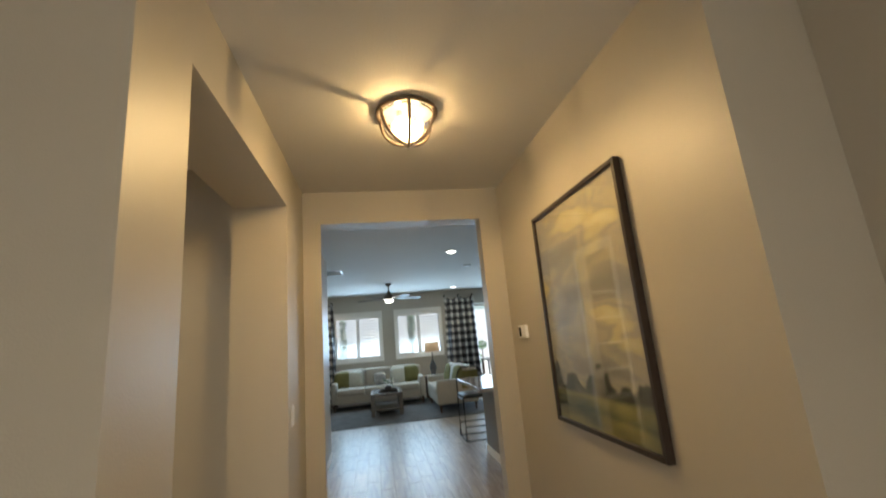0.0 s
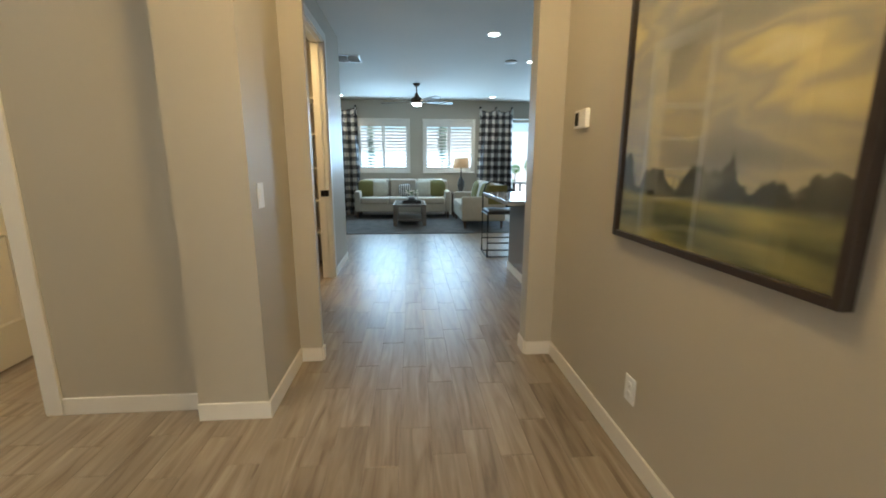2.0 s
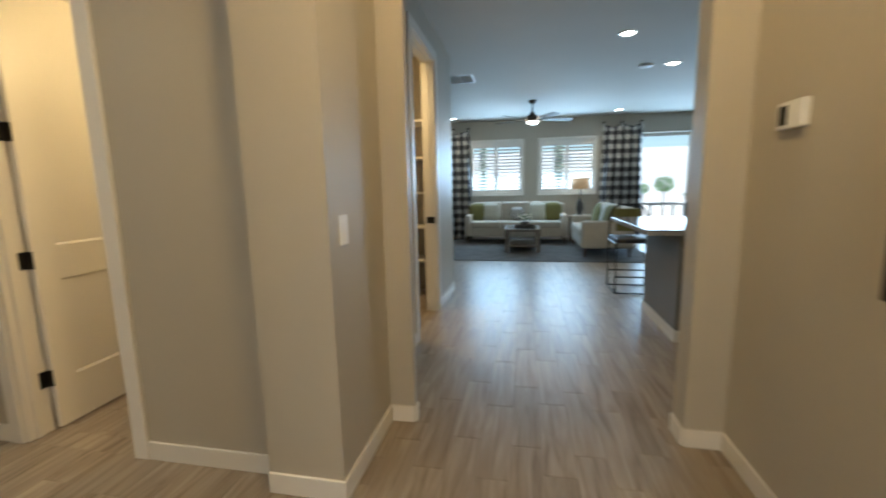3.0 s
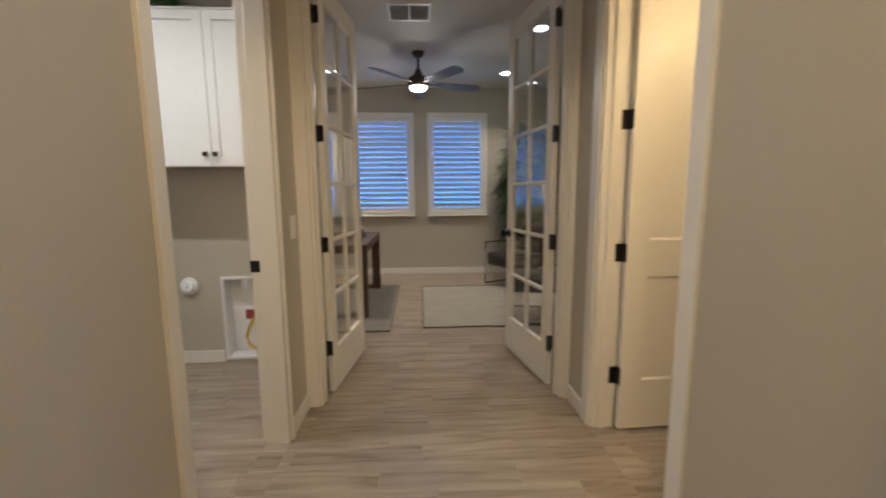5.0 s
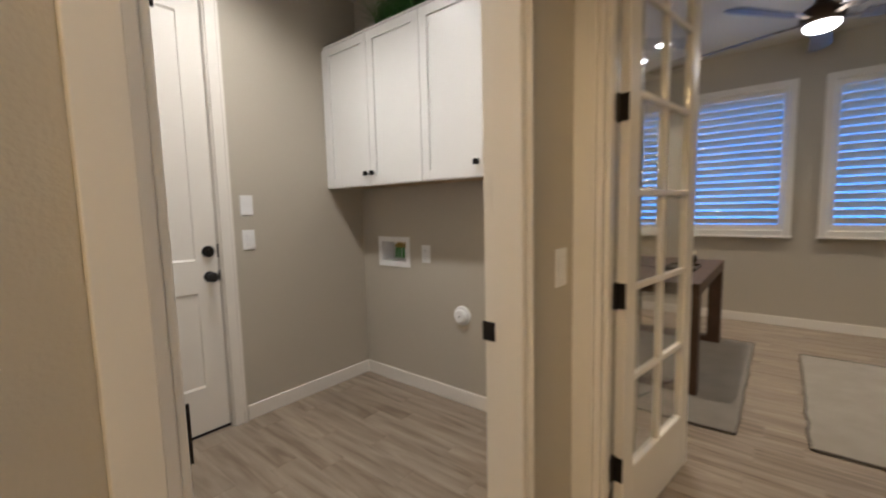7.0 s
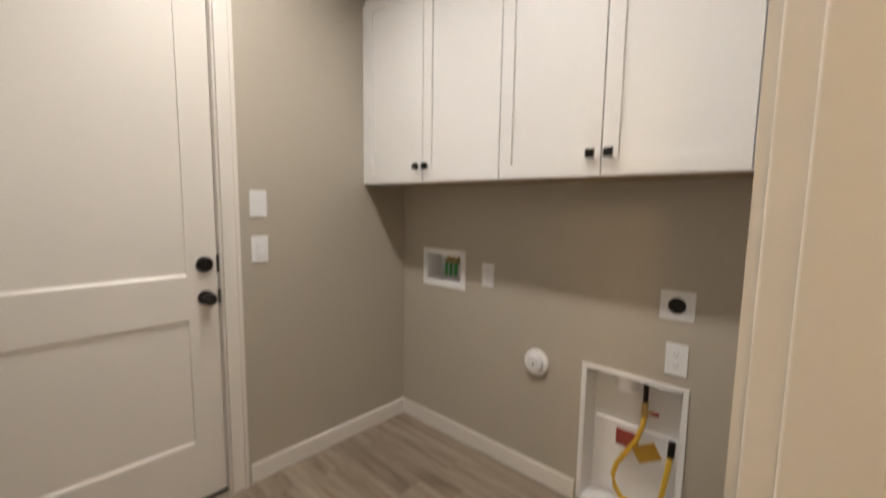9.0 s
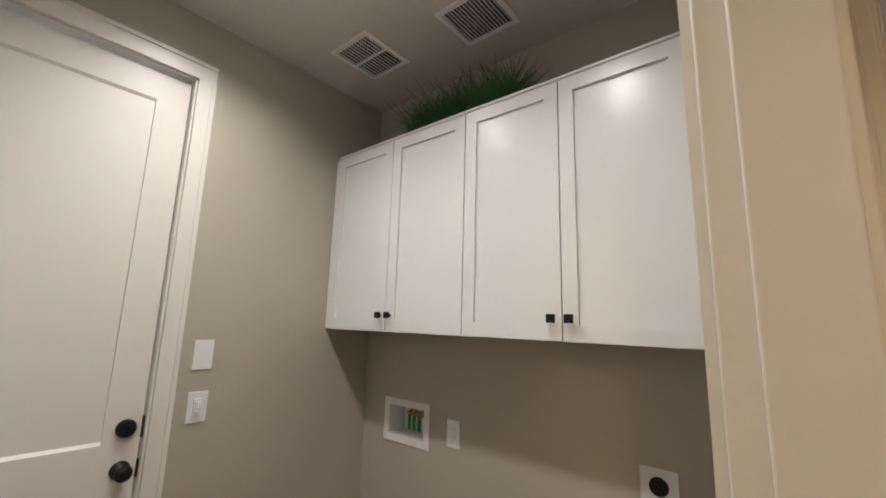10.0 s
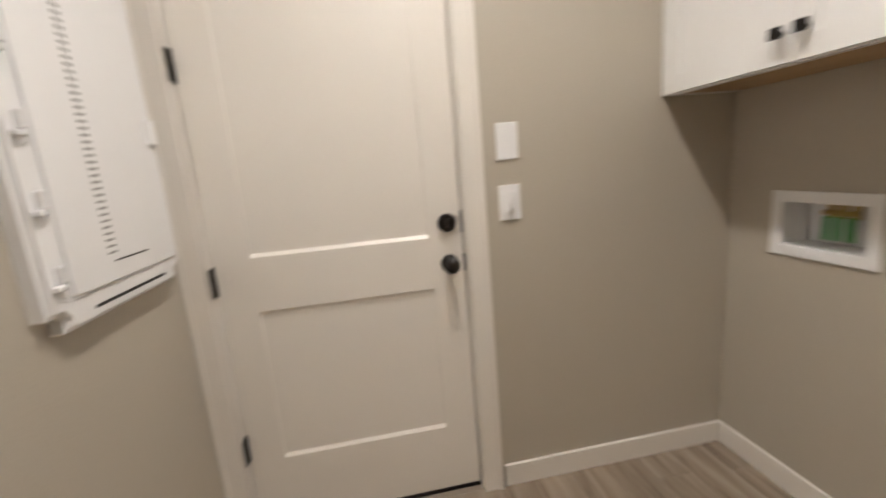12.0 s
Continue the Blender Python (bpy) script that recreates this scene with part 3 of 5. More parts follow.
# Faint emission put into the tan cloth; no bulb stands inside this shade
SHADE_FAINT_GLOW = shade("linen_lamp_shade", (0.62, 0.40, 0.22), 0.85, var=0.05, scale=40, emit=0.15)
BULB = shade("lit_bulb", (1.0, 0.80, 0.50), 0.4, emit=5.5)
YELLOW = shade("yellow_gas_hose", (0.62, 0.40, 0.03), 0.45, var=0.1, scale=20)
BRASS = shade("brass_fitting", (0.50, 0.36, 0.14), 0.35, metal=0.9, var=0.15, scale=20)
REDTAG = shade("red_tag", (0.28, 0.052, 0.042), 0.5, var=0.1)
TAGYELLOW = shade("ochre_label_tag", (0.38, 0.22, 0.018), 0.5, var=0.15, scale=25)
GREENTAG = shade("green_valve_tag", (0.03, 0.24, 0.04), 0.5, var=0.15)
NICKEL = shade("brushed_bronze_cage", (0.26, 0.20, 0.15), 0.35, metal=0.9, var=0.1, scale=30)
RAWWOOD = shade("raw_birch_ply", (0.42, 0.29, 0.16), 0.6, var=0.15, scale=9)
PETAL = shade("cream_petal", (0.75, 0.70, 0.58), 0.7, var=0.1, scale=20)


def can_light(x, y):
    d = thing("ceiling_can_light", pose(x, y, H), "round white recessed ceiling light, switched on", "ceiling light", "recessed lights")
    bm = bmesh.new()
    lathe(bm, [(0.062, -0.001), (0.066, -0.007), (0.086, -0.006), (0.090, 0.0)], 28)
    part("trim_ring", bm, PLASTIC, d, smooth=True)
    bm = bmesh.new()
    lathe(bm, [(0.060, -0.010), (0.061, -0.0075)], 24)
    part("diffuser", bm, GLOW, d, "lit white diffuser")


# The hall fixture (-1.45, 2.25) and the office one at (-4.34, 1.05) are added, unseen
for cx, cy in ((1.17, 6.14), (1.99, 7.40), (-1.37, 10.75), (2.04, 10.68), (-5.79, 3.25), (-5.79, 1.05), (-4.34, 3.27), (-4.34, 1.05), (-2.26, 0.05), (-2.26, 0.85), (-1.45, 2.25)):
    can_light(cx, cy)


def ceiling_vent(m, w, h, slats, split, label):
    """Grille flush on a ceiling: w along x, h along y, slats along x."""
    d = thing("ceiling_vent", m, label, "air vent")
    f = 0.022
    # Black sheet paints the shade behind the slats
    boxes("shadow_backing", SHADOW_AND_DARK, d, [(-w / 2 + 0.01, w / 2 - 0.01, -h / 2 + 0.01, h / 2 - 0.01, -0.002, -0.0005)])
    boxes("frame", PLASTIC, d, [(-w / 2, w / 2, -h / 2, -h / 2 + f, -0.009, 0), (-w / 2, w / 2, h / 2 - f, h / 2, -0.009, 0),
                                (-w / 2, -w / 2 + f, -h / 2 + f, h / 2 - f, -0.009, 0), (w / 2 - f, w / 2, -h / 2 + f, h / 2 - f, -0.009, 0)])
    if split:
        boxes("bar", PLASTIC, d, [(-0.006, 0.006, -h / 2 + f, h / 2 - f, -0.010, -0.001)])
    step = (h - 2 * f) / slats
    for i in range(slats):
        bm = bmesh.new()
        box(bm, -w / 2 + f, w / 2 - f, -0.0034, 0.0034, -0.0008, 0.0008, Matrix.Translation((0, -h / 2 + f + step * (i + 0.5), -0.006)) @ pose(0, 0, 0, 66, 0, 0))
        part("slat", bm, PLASTIC, d)
    return d


ceiling_vent(pose(-2.92, -0.07, H, 0, 0, 0), 0.28, 0.26, 11, True, "white two-way air register with dark slots")
ceiling_vent(pose(-3.02, 0.50, H, 0, 0, 0), 0.25, 0.27, 14, False, "white slotted exhaust fan grille in the ceiling")
ceiling_vent(pose(-4.05, 2.06, H, 0, 0, 90), 0.36, 0.33, 12, True, "white two-way air register on the office ceiling")
ceiling_vent(pose(-0.70, 7.45, H, 0, 0, 0), 0.36, 0.42, 14, True, "white air register on the great room ceiling")
det = thing("smoke_detector", pose(1.68, 7.42, H), "flat round white smoke detector on the ceiling", "smoke detector")
bm = bmesh.new()
lathe(bm, [(0.085, 0.0), (0.085, -0.012), (0.07, -0.020), (0.01, -0.022)], 26)
part("housing", bm, PLASTIC, det, smooth=True)


def ceiling_fan(m, turn, label):
    d = thing("ceiling_fan", m, label, "ceiling fan", "ceiling fans")
    bm = bmesh.new()
    lathe(bm, [(0.068, 0.0), (0.068, -0.018), (0.045, -0.05), (0.02, -0.06)], 24)
    part("canopy", bm, BRONZE, d, smooth=True)
    bm = bmesh.new()
    rod(bm, (0, 0, -0.05), (0, 0, -0.20), 0.013, 12)
    part("downrod", bm, BRONZE, d)
    bm = bmesh.new()
    lathe(bm, [(0.022, -0.17), (0.034, -0.20), (0.05, -0.235), (0.10, -0.265), (0.118, -0.295), (0.118, -0.335), (0.10, -0.355), (0.085, -0.36)], 28)
    part("motor", bm, BRONZE, d, smooth=True)
    bm = bmesh.new()
    lathe(bm, [(0.092, -0.361), (0.090, -0.378), (0.07, -0.396), (0.02, -0.402)], 28)
    part("light_bowl", bm, GLOW, d, "lit frosted light bowl", smooth=True)
    for k in range(5):
        a = turn + 72 * k
        bm = bmesh.new()
        n, w0, w1 = 10, 0.052, 0.074
        top = []
        for i in range(n + 1):
            u = i / n
            x = 0.20 + 0.53 * u
            w = (w0 + (w1 - w0) * u) * (1.0 if u < 0.9 else math.sqrt(max(0.02, 1 - ((u - 0.9) / 0.1) ** 2 * 0.75)))
            top.append([bm.verts.new((x, s * w, z)) for s, z in ((-1, 0.0), (1, 0.0), (1, 0.006), (-1, 0.006))])
        for p, q in zip(top, top[1:]):
            for i in range(4):
                bm.faces.new((p[i], p[(i + 1) % 4], q[(i + 1) % 4], q[i]))
        bm.faces.new(top[0][::-1])
        bm.faces.new(top[-1])
        blade = part("blade", bm, BLADE, d)
        blade.matrix_basis = pose(0, 0, -0.33, 0, 0, a) @ pose(0, 0, 0, -13, 0, 0)
        bm = bmesh.new()
        box(bm, 0.09, 0.25, -0.018, 0.018, -0.004, 0.003)
        br = part("bracket", bm, BRONZE, blade, bevel=0.002, segs=1)
    return d


ceiling_fan(pose(-5.05, 2.13, H), 34, "dark bronze five-blade ceiling fan with a lit bowl")
ceiling_fan(pose(0.31, 9.25, H), 14.4, "dark bronze five-blade ceiling fan with a lit bowl")

# foyer ceiling light: glass dome in a metal cage, close to the ceiling
d = thing("foyer_ceiling_light", pose(0.23, 2.27, H), "brushed nickel caged glass dome ceiling light, switched on", "ceiling light")
bm = bmesh.new()
lathe(bm, [(0.150, 0.0), (0.150, -0.008), (0.142, -0.014), (0.02, -0.016)], 36)
part("canopy", bm, PLASTIC, d, "white enamelled pan", smooth=True)
bm = bmesh.new()
lathe(bm, [(0.152, -0.001), (0.170, -0.001), (0.174, -0.010), (0.172, -0.022), (0.160, -0.024), (0.152, -0.018)], 48, loop=True)
part("ring", bm, NICKEL, d, "brushed nickel ring", smooth=True)
for k in range(6):
    a = math.pi / 3 * k + 0.52
    bm = bmesh.new()
    pts = [(0.165 * math.cos(u) * math.cos(a), 0.165 * math.cos(u) * math.sin(a), -0.018 - 0.178 * math.sin(u)) for u in [math.pi / 2 * i / 12 for i in range(12)]] + [(0, 0, -0.196)]
    tube(bm, pts, 0.009, 8)
    part("rib", bm, NICKEL, d, smooth=True)
bm = bmesh.new()
lathe(bm, [(0.008, -0.190), (0.013, -0.201), (0.008, -0.211), (0.002, -0.214)], 14)
part("finial", bm, NICKEL, d, smooth=True)
bm = bmesh.new()
lathe(bm, [(0.148, -0.020), (0.147, -0.045), (0.134, -0.095), (0.10, -0.145), (0.05, -0.178), (0.006, -0.186), (0.006, -0.184), (0.05, -0.175), (0.098, -0.142), (0.131, -0.093), (0.144, -0.045), (0.145, -0.020)], 32, loop=True)
g = part("glass_dome", bm, GLASS, d, "clear seeded glass dome", smooth=True)
g.visible_shadow = False
for bx, by in ((-0.045, -0.03), (0.045, 0.03)):
    bm = bmesh.new()
    lathe(bm, [(0.015, -0.016), (0.016, -0.045), (0.013, -0.050)], 14, Matrix.Translation((bx, by, 0)))
    part("socket", bm, PLASTIC, d)
    bm = bmesh.new()
    lathe(bm, [(0.012, -0.050), (0.022, -0.068), (0.029, -0.090), (0.026, -0.110), (0.012, -0.121), (0.003, -0.123)], 18, Matrix.Translation((bx, by, 0)))
    b = part("bulb", bm, BULB, d, "lit warm bulb", smooth=True)
    b.visible_shadow = False


# ---- wall plates ----
# Grey of the flat strips that paint the shade in the outlet slots
SOCKET_SLOT = shade("socket_slot_shadow", (0.30, 0.29, 0.28), 0.7)


def plate(name, m, w, h, kind, label):
    """Wall plate in its local x-z plane, facing +y."""
    d = thing(name, m, label, "wall plate")
    boxes("plate", PLASTIC, d, [(-w / 2, w / 2, 0, 0.006, -h / 2, h / 2)], bevel=0.002, segs=2)
    if kind == "rocker":
        boxes("rocker", PLASTIC, d, [(-0.016, 0.016, 0.006, 0.010, -0.033, 0.033)], bevel=0.002, segs=1)
    if kind == "timer":
        boxes("rocker", PLASTIC, d, [(-0.016, 0.016, 0.006, 0.013, -0.033, 0.033)], bevel=0.001, segs=1)
        boxes("button", PLASTIC, d, [(-0.010, 0.010, 0.013, 0.019, -0.004, 0.022)], bevel=0.001, segs=1)
        boxes("lower_button", PLASTIC, d, [(-0.010, 0.010, 0.013, 0.018, -0.025, -0.012)], bevel=0.001, segs=1)
    if kind == "outlet":
        for z in (-0.020, 0.020):
            bm = bmesh.new()
            lathe(bm, [(0.0165, 0.006), (0.016, 0.009), (0.002, 0.0092)], 18, Matrix.Translation((0, 0, z)) @ pose(0, 0, 0, -90, 0, 0))
            f = part("socket", bm, PLASTIC, d)
            boxes("slot", SOCKET_SLOT, f, [(-0.0075, -0.0055, 0.0085, 0.0098, z - 0.001, z + 0.007)])
            boxes("slot", SOCKET_SLOT, f, [(0.0055, 0.0075, 0.0085, 0.0098, z - 0.001, z + 0.007)])
            boxes("slot", SOCKET_SLOT, f, [(-0.002, 0.002, 0.0085, 0.0098, z - 0.010, z - 0.006)])
    if kind == "range":
        bm = bmesh.new()
        lathe(bm, [(0.030, 0.006), (0.029, 0.012), (0.005, 0.013)], 24, pose(0, 0, 0, -90, 0, 0))
        part("socket", bm, BLACK, d, "round black four-prong socket")
    if kind == "blank":
        for z in (-0.045, 0.045):
            boxes("screw", PLASTIC, d, [(-0.003, 0.003, 0.0055, 0.0072, z - 0.003, z + 0.003)])
    return d


plate("wall_outlet", pose(1.10, 2.515, 0.31, 0, 0, 90), 0.075, 0.115, "outlet", "white duplex outlet low on the foyer wall")
plate("light_switch", pose(-0.535, 3.02, 1.095, 0, 0, -90), 0.075, 0.118, "rocker", "white rocker light switch on the pier")
plate("light_switch", pose(-2.525, 1.462, 1.055, 0, 0, 0), 0.075, 0.118, "rocker", "white rocker light switch beside the french doors")
plate("blank_plate", pose(-2.467, -0.454, 1.29, 0, 0, 0), 0.075, 0.118, "blank", "white blank wall plate above a timer switch")
plate("timer_switch", pose(-2.467, -0.454, 1.087, 0, 0, 0), 0.075, 0.118, "timer", "white fan timer switch beside the garage door")
plate("wall_outlet", pose(-3.337, 0.178, 0.947, 0, 0, -90), 0.075, 0.118, "outlet", "white duplex outlet beside the washer valves")
plate("wall_outlet", pose(-3.337, 1.04, 0.742, 0, 0, -90), 0.075, 0.122, "outlet", "white duplex outlet above the dryer box")
plate("range_outlet", pose(-3.337, 1.03, 0.943, 0, 0, -90), 0.115, 0.110, "range", "square white plate with a round black dryer socket")

d = thing("thermostat", pose(1.10, 3.20, 1.48, 0, 0, 90), "small white wall thermostat with a dark display", "thermostat")
boxes("body", PLASTIC, d, [(-0.072, 0.072, 0, 0.026, -0.048, 0.048)], bevel=0.006, segs=3)
boxes("display", SHADOW_AND_DARK, d, [(0.012, 0.058, 0.0255, 0.0275, -0.034, 0.034)], "dark grey display")

# framed landscape on the foyer wall
ART = bpy.data.materials.new("landscape_print")
ART.use_nodes = True
n, l = ART.node_tree.nodes, ART.node_tree.links
tc, sep = n.new("ShaderNodeTexCoord"), n.new("ShaderNodeSeparateXYZ")
l.new(tc.outputs["Object"], sep.inputs[0])
cloudmap, cloud = n.new("ShaderNodeMapping"), n.new("ShaderNodeTexNoise")
cloudmap.inputs["Rotation"].default_value = (0, radians(-28), 0)
cloudmap.inputs["Scale"].default_value = (1.3, 1.0, 3.3)
cloud.inputs["Scale"].default_value, cloud.inputs["Detail"].default_value = 1.2, 3.5
cloud.inputs["Distortion"].default_value = 0.25
l.new(tc.outputs["Object"], cloudmap.inputs[0])
l.new(cloudmap.outputs[0], cloud.inputs["Vector"])
skyramp = n.new("ShaderNodeValToRGB")
e = skyramp.color_ramp.elements
e[0].position, e[0].color = 0.36, (0.15, 0.147, 0.132, 1)
e[1].position, e[1].color = 0.70, (0.46, 0.42, 0.27, 1)
for at, col in ((0.47, (0.215, 0.205, 0.178, 1)), (0.51, (0.30, 0.265, 0.18, 1)), (0.56, (0.22, 0.208, 0.175, 1)), (0.62, (0.40, 0.34, 0.17, 1))):
    e.new(at).color = col
l.new(cloud.outputs["Fac"], skyramp.inputs[0])
treeline, treemap = n.new("ShaderNodeTexNoise"), n.new("ShaderNodeMapping")
treemap.inputs["Scale"].default_value = (9.0, 1.0, 5.0)
treeline.inputs["Detail"].default_value, treeline.inputs["Scale"].default_value = 5.0, 1.0
l.new(tc.outputs["Object"], treemap.inputs[0])
l.new(treemap.outputs[0], treeline.inputs["Vector"])
crest = n.new("ShaderNodeMath")
crest.operation = 'MULTIPLY_ADD'
crest.inputs[1].default_value, crest.inputs[2].default_value = 0.38, 0.085
l.new(treeline.outputs["Fac"], crest.inputs[0])
above = n.new("ShaderNodeMath")
above.operation = 'SUBTRACT'
l.new(sep.outputs[2], above.inputs[0])
l.new(crest.outputs[0], above.inputs[1])
sharp = n.new("ShaderNodeMath")
sharp.operation, sharp.use_clamp = 'MULTIPLY_ADD', True
sharp.inputs[1].default_value, sharp.inputs[2].default_value = 60.0, 0.5
l.new(above.outputs[0], sharp.inputs[0])
field, fieldmap = n.new("ShaderNodeTexNoise"), n.new("ShaderNodeMapping")
fieldmap.inputs["Scale"].default_value = (1.5, 1.0, 9.0)
field.inputs["Scale"].default_value = 1.6
l.new(tc.outputs["Object"], fieldmap.inputs[0])
l.new(fieldmap.outputs[0], field.inputs["Vector"])
fieldramp = n.new("ShaderNodeValToRGB")
e = fieldramp.color_ramp.elements
e[0].position, e[0].color = 0.35, (0.034, 0.044, 0.012, 1)
e[1].position, e[1].color = 0.64, (0.22, 0.20, 0.055, 1)
l.new(field.outputs["Fac"], fieldramp.inputs[0])
grass_edge = n.new("ShaderNodeMath")
grass_edge.operation, grass_edge.use_clamp = 'MULTIPLY_ADD', True
grass_edge.inputs[1].default_value, grass_edge.inputs[2].default_value = 40.0, -7.0
l.new(sep.outputs[2], grass_edge.inputs[0])
clump, clumpramp = n.new("ShaderNodeTexNoise"), n.new("ShaderNodeValToRGB")
clump.inputs["Scale"].default_value, clump.inputs["Detail"].default_value = 7.0, 3.0
l.new(tc.outputs["Object"], clump.inputs["Vector"])
e = clumpramp.color_ramp.elements
e[0].position, e[0].color = 0.40, (0.020, 0.022, 0.012, 1)
e[1].position, e[1].color = 0.62, (0.105, 0.10, 0.080, 1)
e.new(0.52).color = (0.045, 0.046, 0.028, 1)
l.new(clump.outputs["Fac"], clumpramp.inputs[0])
land = n.new("ShaderNodeMixRGB")
l.new(clumpramp.outputs[0], land.inputs[2])
l.new(grass_edge.outputs[0], land.inputs[0])
l.new(fieldramp.outputs[0], land.inputs[1])
whole = n.new("ShaderNodeMixRGB")
l.new(sharp.outputs[0], whole.inputs[0])
l.new(land.outputs[0], whole.inputs[1])
l.new(skyramp.outputs[0], whole.inputs[2])
l.new(whole.outputs[0], n["Principled BSDF"].inputs["Base Color"])
n["Principled BSDF"].inputs["Roughness"].default_value = 0.6
FRAME = shade("dark_walnut_frame", (0.03, 0.02, 0.016), 0.35, var=0.25, scale=12)
d = thing("framed_picture", pose(1.096, 1.735, 0.945, 0, 0, 90), "large glazed landscape print in a thin dark frame", "picture")
PWD, PHT, fb = 0.985, 1.26, 0.024
for nm, sp in (("frame_bar", (0, fb, 0.0, 0.034, 0, PHT)), ("frame_bar", (PWD - fb, PWD, 0.0, 0.034, 0, PHT)), ("frame_bar", (fb, PWD - fb, 0.0, 0.034, 0, fb)),
               ("frame_bar", (fb, PWD - fb, 0.0, 0.034, PHT - fb, PHT))):
    boxes(nm, FRAME, d, [sp], bevel=0.002, segs=1)
boxes("print", ART, d, [(fb - 0.002, PWD - fb + 0.002, 0.006, 0.014, fb - 0.002, PHT - fb + 0.002)], "landscape print with trees under streaked clouds")
g = boxes("glass", GLASS, d, [(fb - 0.001, PWD - fb + 0.001, 0.021, 0.024, fb - 0.001, PHT - fb + 0.001)], "reflective picture glass")
g.visible_shadow = False


# ---- laundry ----
def wall_cabinet(y0, y1, label):
    d = thing("wall_cabinet", pose(-3.335, y0, 1.397), label, "cabinet", "laundry wall cabinets")
    w, h, dep = y1 - y0, 0.918, 0.277
    boxes("body", CABINET, d, [(0, dep - 0.006, 0.0008, w - 0.0008, 0.012, h)])
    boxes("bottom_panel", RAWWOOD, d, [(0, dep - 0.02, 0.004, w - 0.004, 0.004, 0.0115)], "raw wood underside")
    boxes("light_rail", CABINET, d, [(dep - 0.02, dep, 0.0008, w - 0.0008, 0.0, 0.012)])
    boxes("crown", CABINET, d, [(0, dep + 0.024, 0.0, w, h, h + 0.012)], bevel=0.002, segs=1)
    half = w / 2
    for a, b, kside in ((0.0025, half - 0.0022, 1), (half + 0.0022, w - 0.0025, -1)):
        s, x0, x1 = 0.052, dep - 0.0055, dep + 0.020
        door = boxes("door", CABINET, d, [(x0, x1, a, a + s, 0.004, h - 0.003), (x0, x1, b - s, b, 0.004, h - 0.003), (x0, x1, a + s, b - s, 0.004, 0.004 + s),
                                          (x0, x1, a + s, b - s, h - 0.003 - s, h - 0.003)])
        boxes("panel", CABINET, door, [(x0 + 0.0005, x1 - 0.011, a + s, b - s, 0.056, h - 0.055)])
        ky = b - 0.028 if kside > 0 else a + 0.028
        bm = bmesh.new()
        rod(bm, (x1 - 0.001, ky, 0.075), (x1 + 0.016, ky, 0.075), 0.006, 10)
        part("knob_stem", bm, BLACK, door)
        boxes("handle", BLACK, door, [(x1 + 0.015, x1 + 0.029, ky - 0.014, ky + 0.014, 0.061, 0.089)], "square black knob", bevel=0.002, segs=1)
    return d


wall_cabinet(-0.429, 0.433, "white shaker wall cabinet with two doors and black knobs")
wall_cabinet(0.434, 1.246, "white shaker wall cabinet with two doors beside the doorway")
structure("trim", CABINET, [(-3.335, -3.040, -0.452, -0.4295, 1.40, 2.31), (-3.335, -3.040, 1.2465, 1.340, 1.40, 2.31)], "white cabinet filler strip", "cabinet filler")

random.seed(5)
d = thing("artificial_grass_plant", pose(-3.19, 0.30, 2.327), "bushy artificial green grass in a low planter on the cabinets", "plant")
boxes("planter", STONE, d, [(-0.07, 0.07, -0.30, 0.30, 0.0, 0.055)], bevel=0.006)
bm = bmesh.new()
for i in range(1500):
    a, lean = random.uniform(0, 2 * math.pi), random.uniform(0.04, 0.19)
    x, y, hgt = random.uniform(-0.06, 0.06), random.uniform(-0.31, 0.31), random.uniform(0.08, 0.19)
    dx, dy, w = math.cos(a) * lean, math.sin(a) * lean, random.uniform(0.003, 0.006)
    px, py = -math.sin(a) * w, math.cos(a) * w
    last = None
    for k in range(4):
        u = k / 3
        c = Vector((x + dx * u * u, y + dy * u * u, 0.045 + hgt * u - 0.03 * u * u))
        pair = (bm.verts.new(c + Vector((px, py, 0)) * (1 - 0.85 * u)), bm.verts.new(c - Vector((px, py, 0)) * (1 - 0.85 * u)))
        if last:
            bm.faces.new((last[0], last[1], pair[1], pair[0]))
        last = pair
tagged(part("grass", bm, LEAF, d, "thin green blades"), kind="stuff")


def wall_box(name, m, w, h, depth, rim, label):
    """Recessed plastic box: local x along the wall, z up, the rim facing +y."""
    d = thing(name, m, label, "utility box")
    boxes("rim", PLASTIC, d, [(0, rim, 0, 0.008, 0, h), (w - rim, w, 0, 0.008, 0, h), (rim, w - rim, 0, 0.008, 0, rim), (rim, w - rim, 0, 0.008, h - rim, h)], bevel=0.002, segs=1)
    t = 0.004
    for nm, sp in (("side", (rim - t, rim, -depth, 0.002, rim, h - rim)), ("side", (w - rim, w - rim + t, -depth, 0.002, rim, h - rim)), ("bottom", (rim, w - rim, -depth, 0.002, rim - t, rim)),
                   ("top", (rim, w - rim, -depth, 0.002, h - rim, h - rim + t)), ("back", (rim - t, w - rim + t, -depth - t, -depth, rim - t, h - rim + t))):
        boxes(nm, PLASTIC, d, [sp])
    return d


washer = wall_box("washer_valve_box", pose(-3.337, 0.032, 0.843, 0, 0, -90), 0.314, 0.212, 0.110, 0.036, "white recessed washer box with green-tagged valves")
for x in (0.112, 0.148, 0.180):
    bm = bmesh.new()
    rod(bm, (x, -0.065, 0.125), (x, -0.065, 0.1755), 0.011, 12)
    rod(bm, (x, -0.070, 0.145), (x, -0.035, 0.145), 0.008, 10)
    part("valve", bm, BRASS, washer, "brass hose valve")
    boxes("valve_tag", GREENTAG, washer, [(x - 0.011, x + 0.011, -0.050, -0.042, 0.058, 0.132)], "green valve tag", bevel=0.003, segs=1)

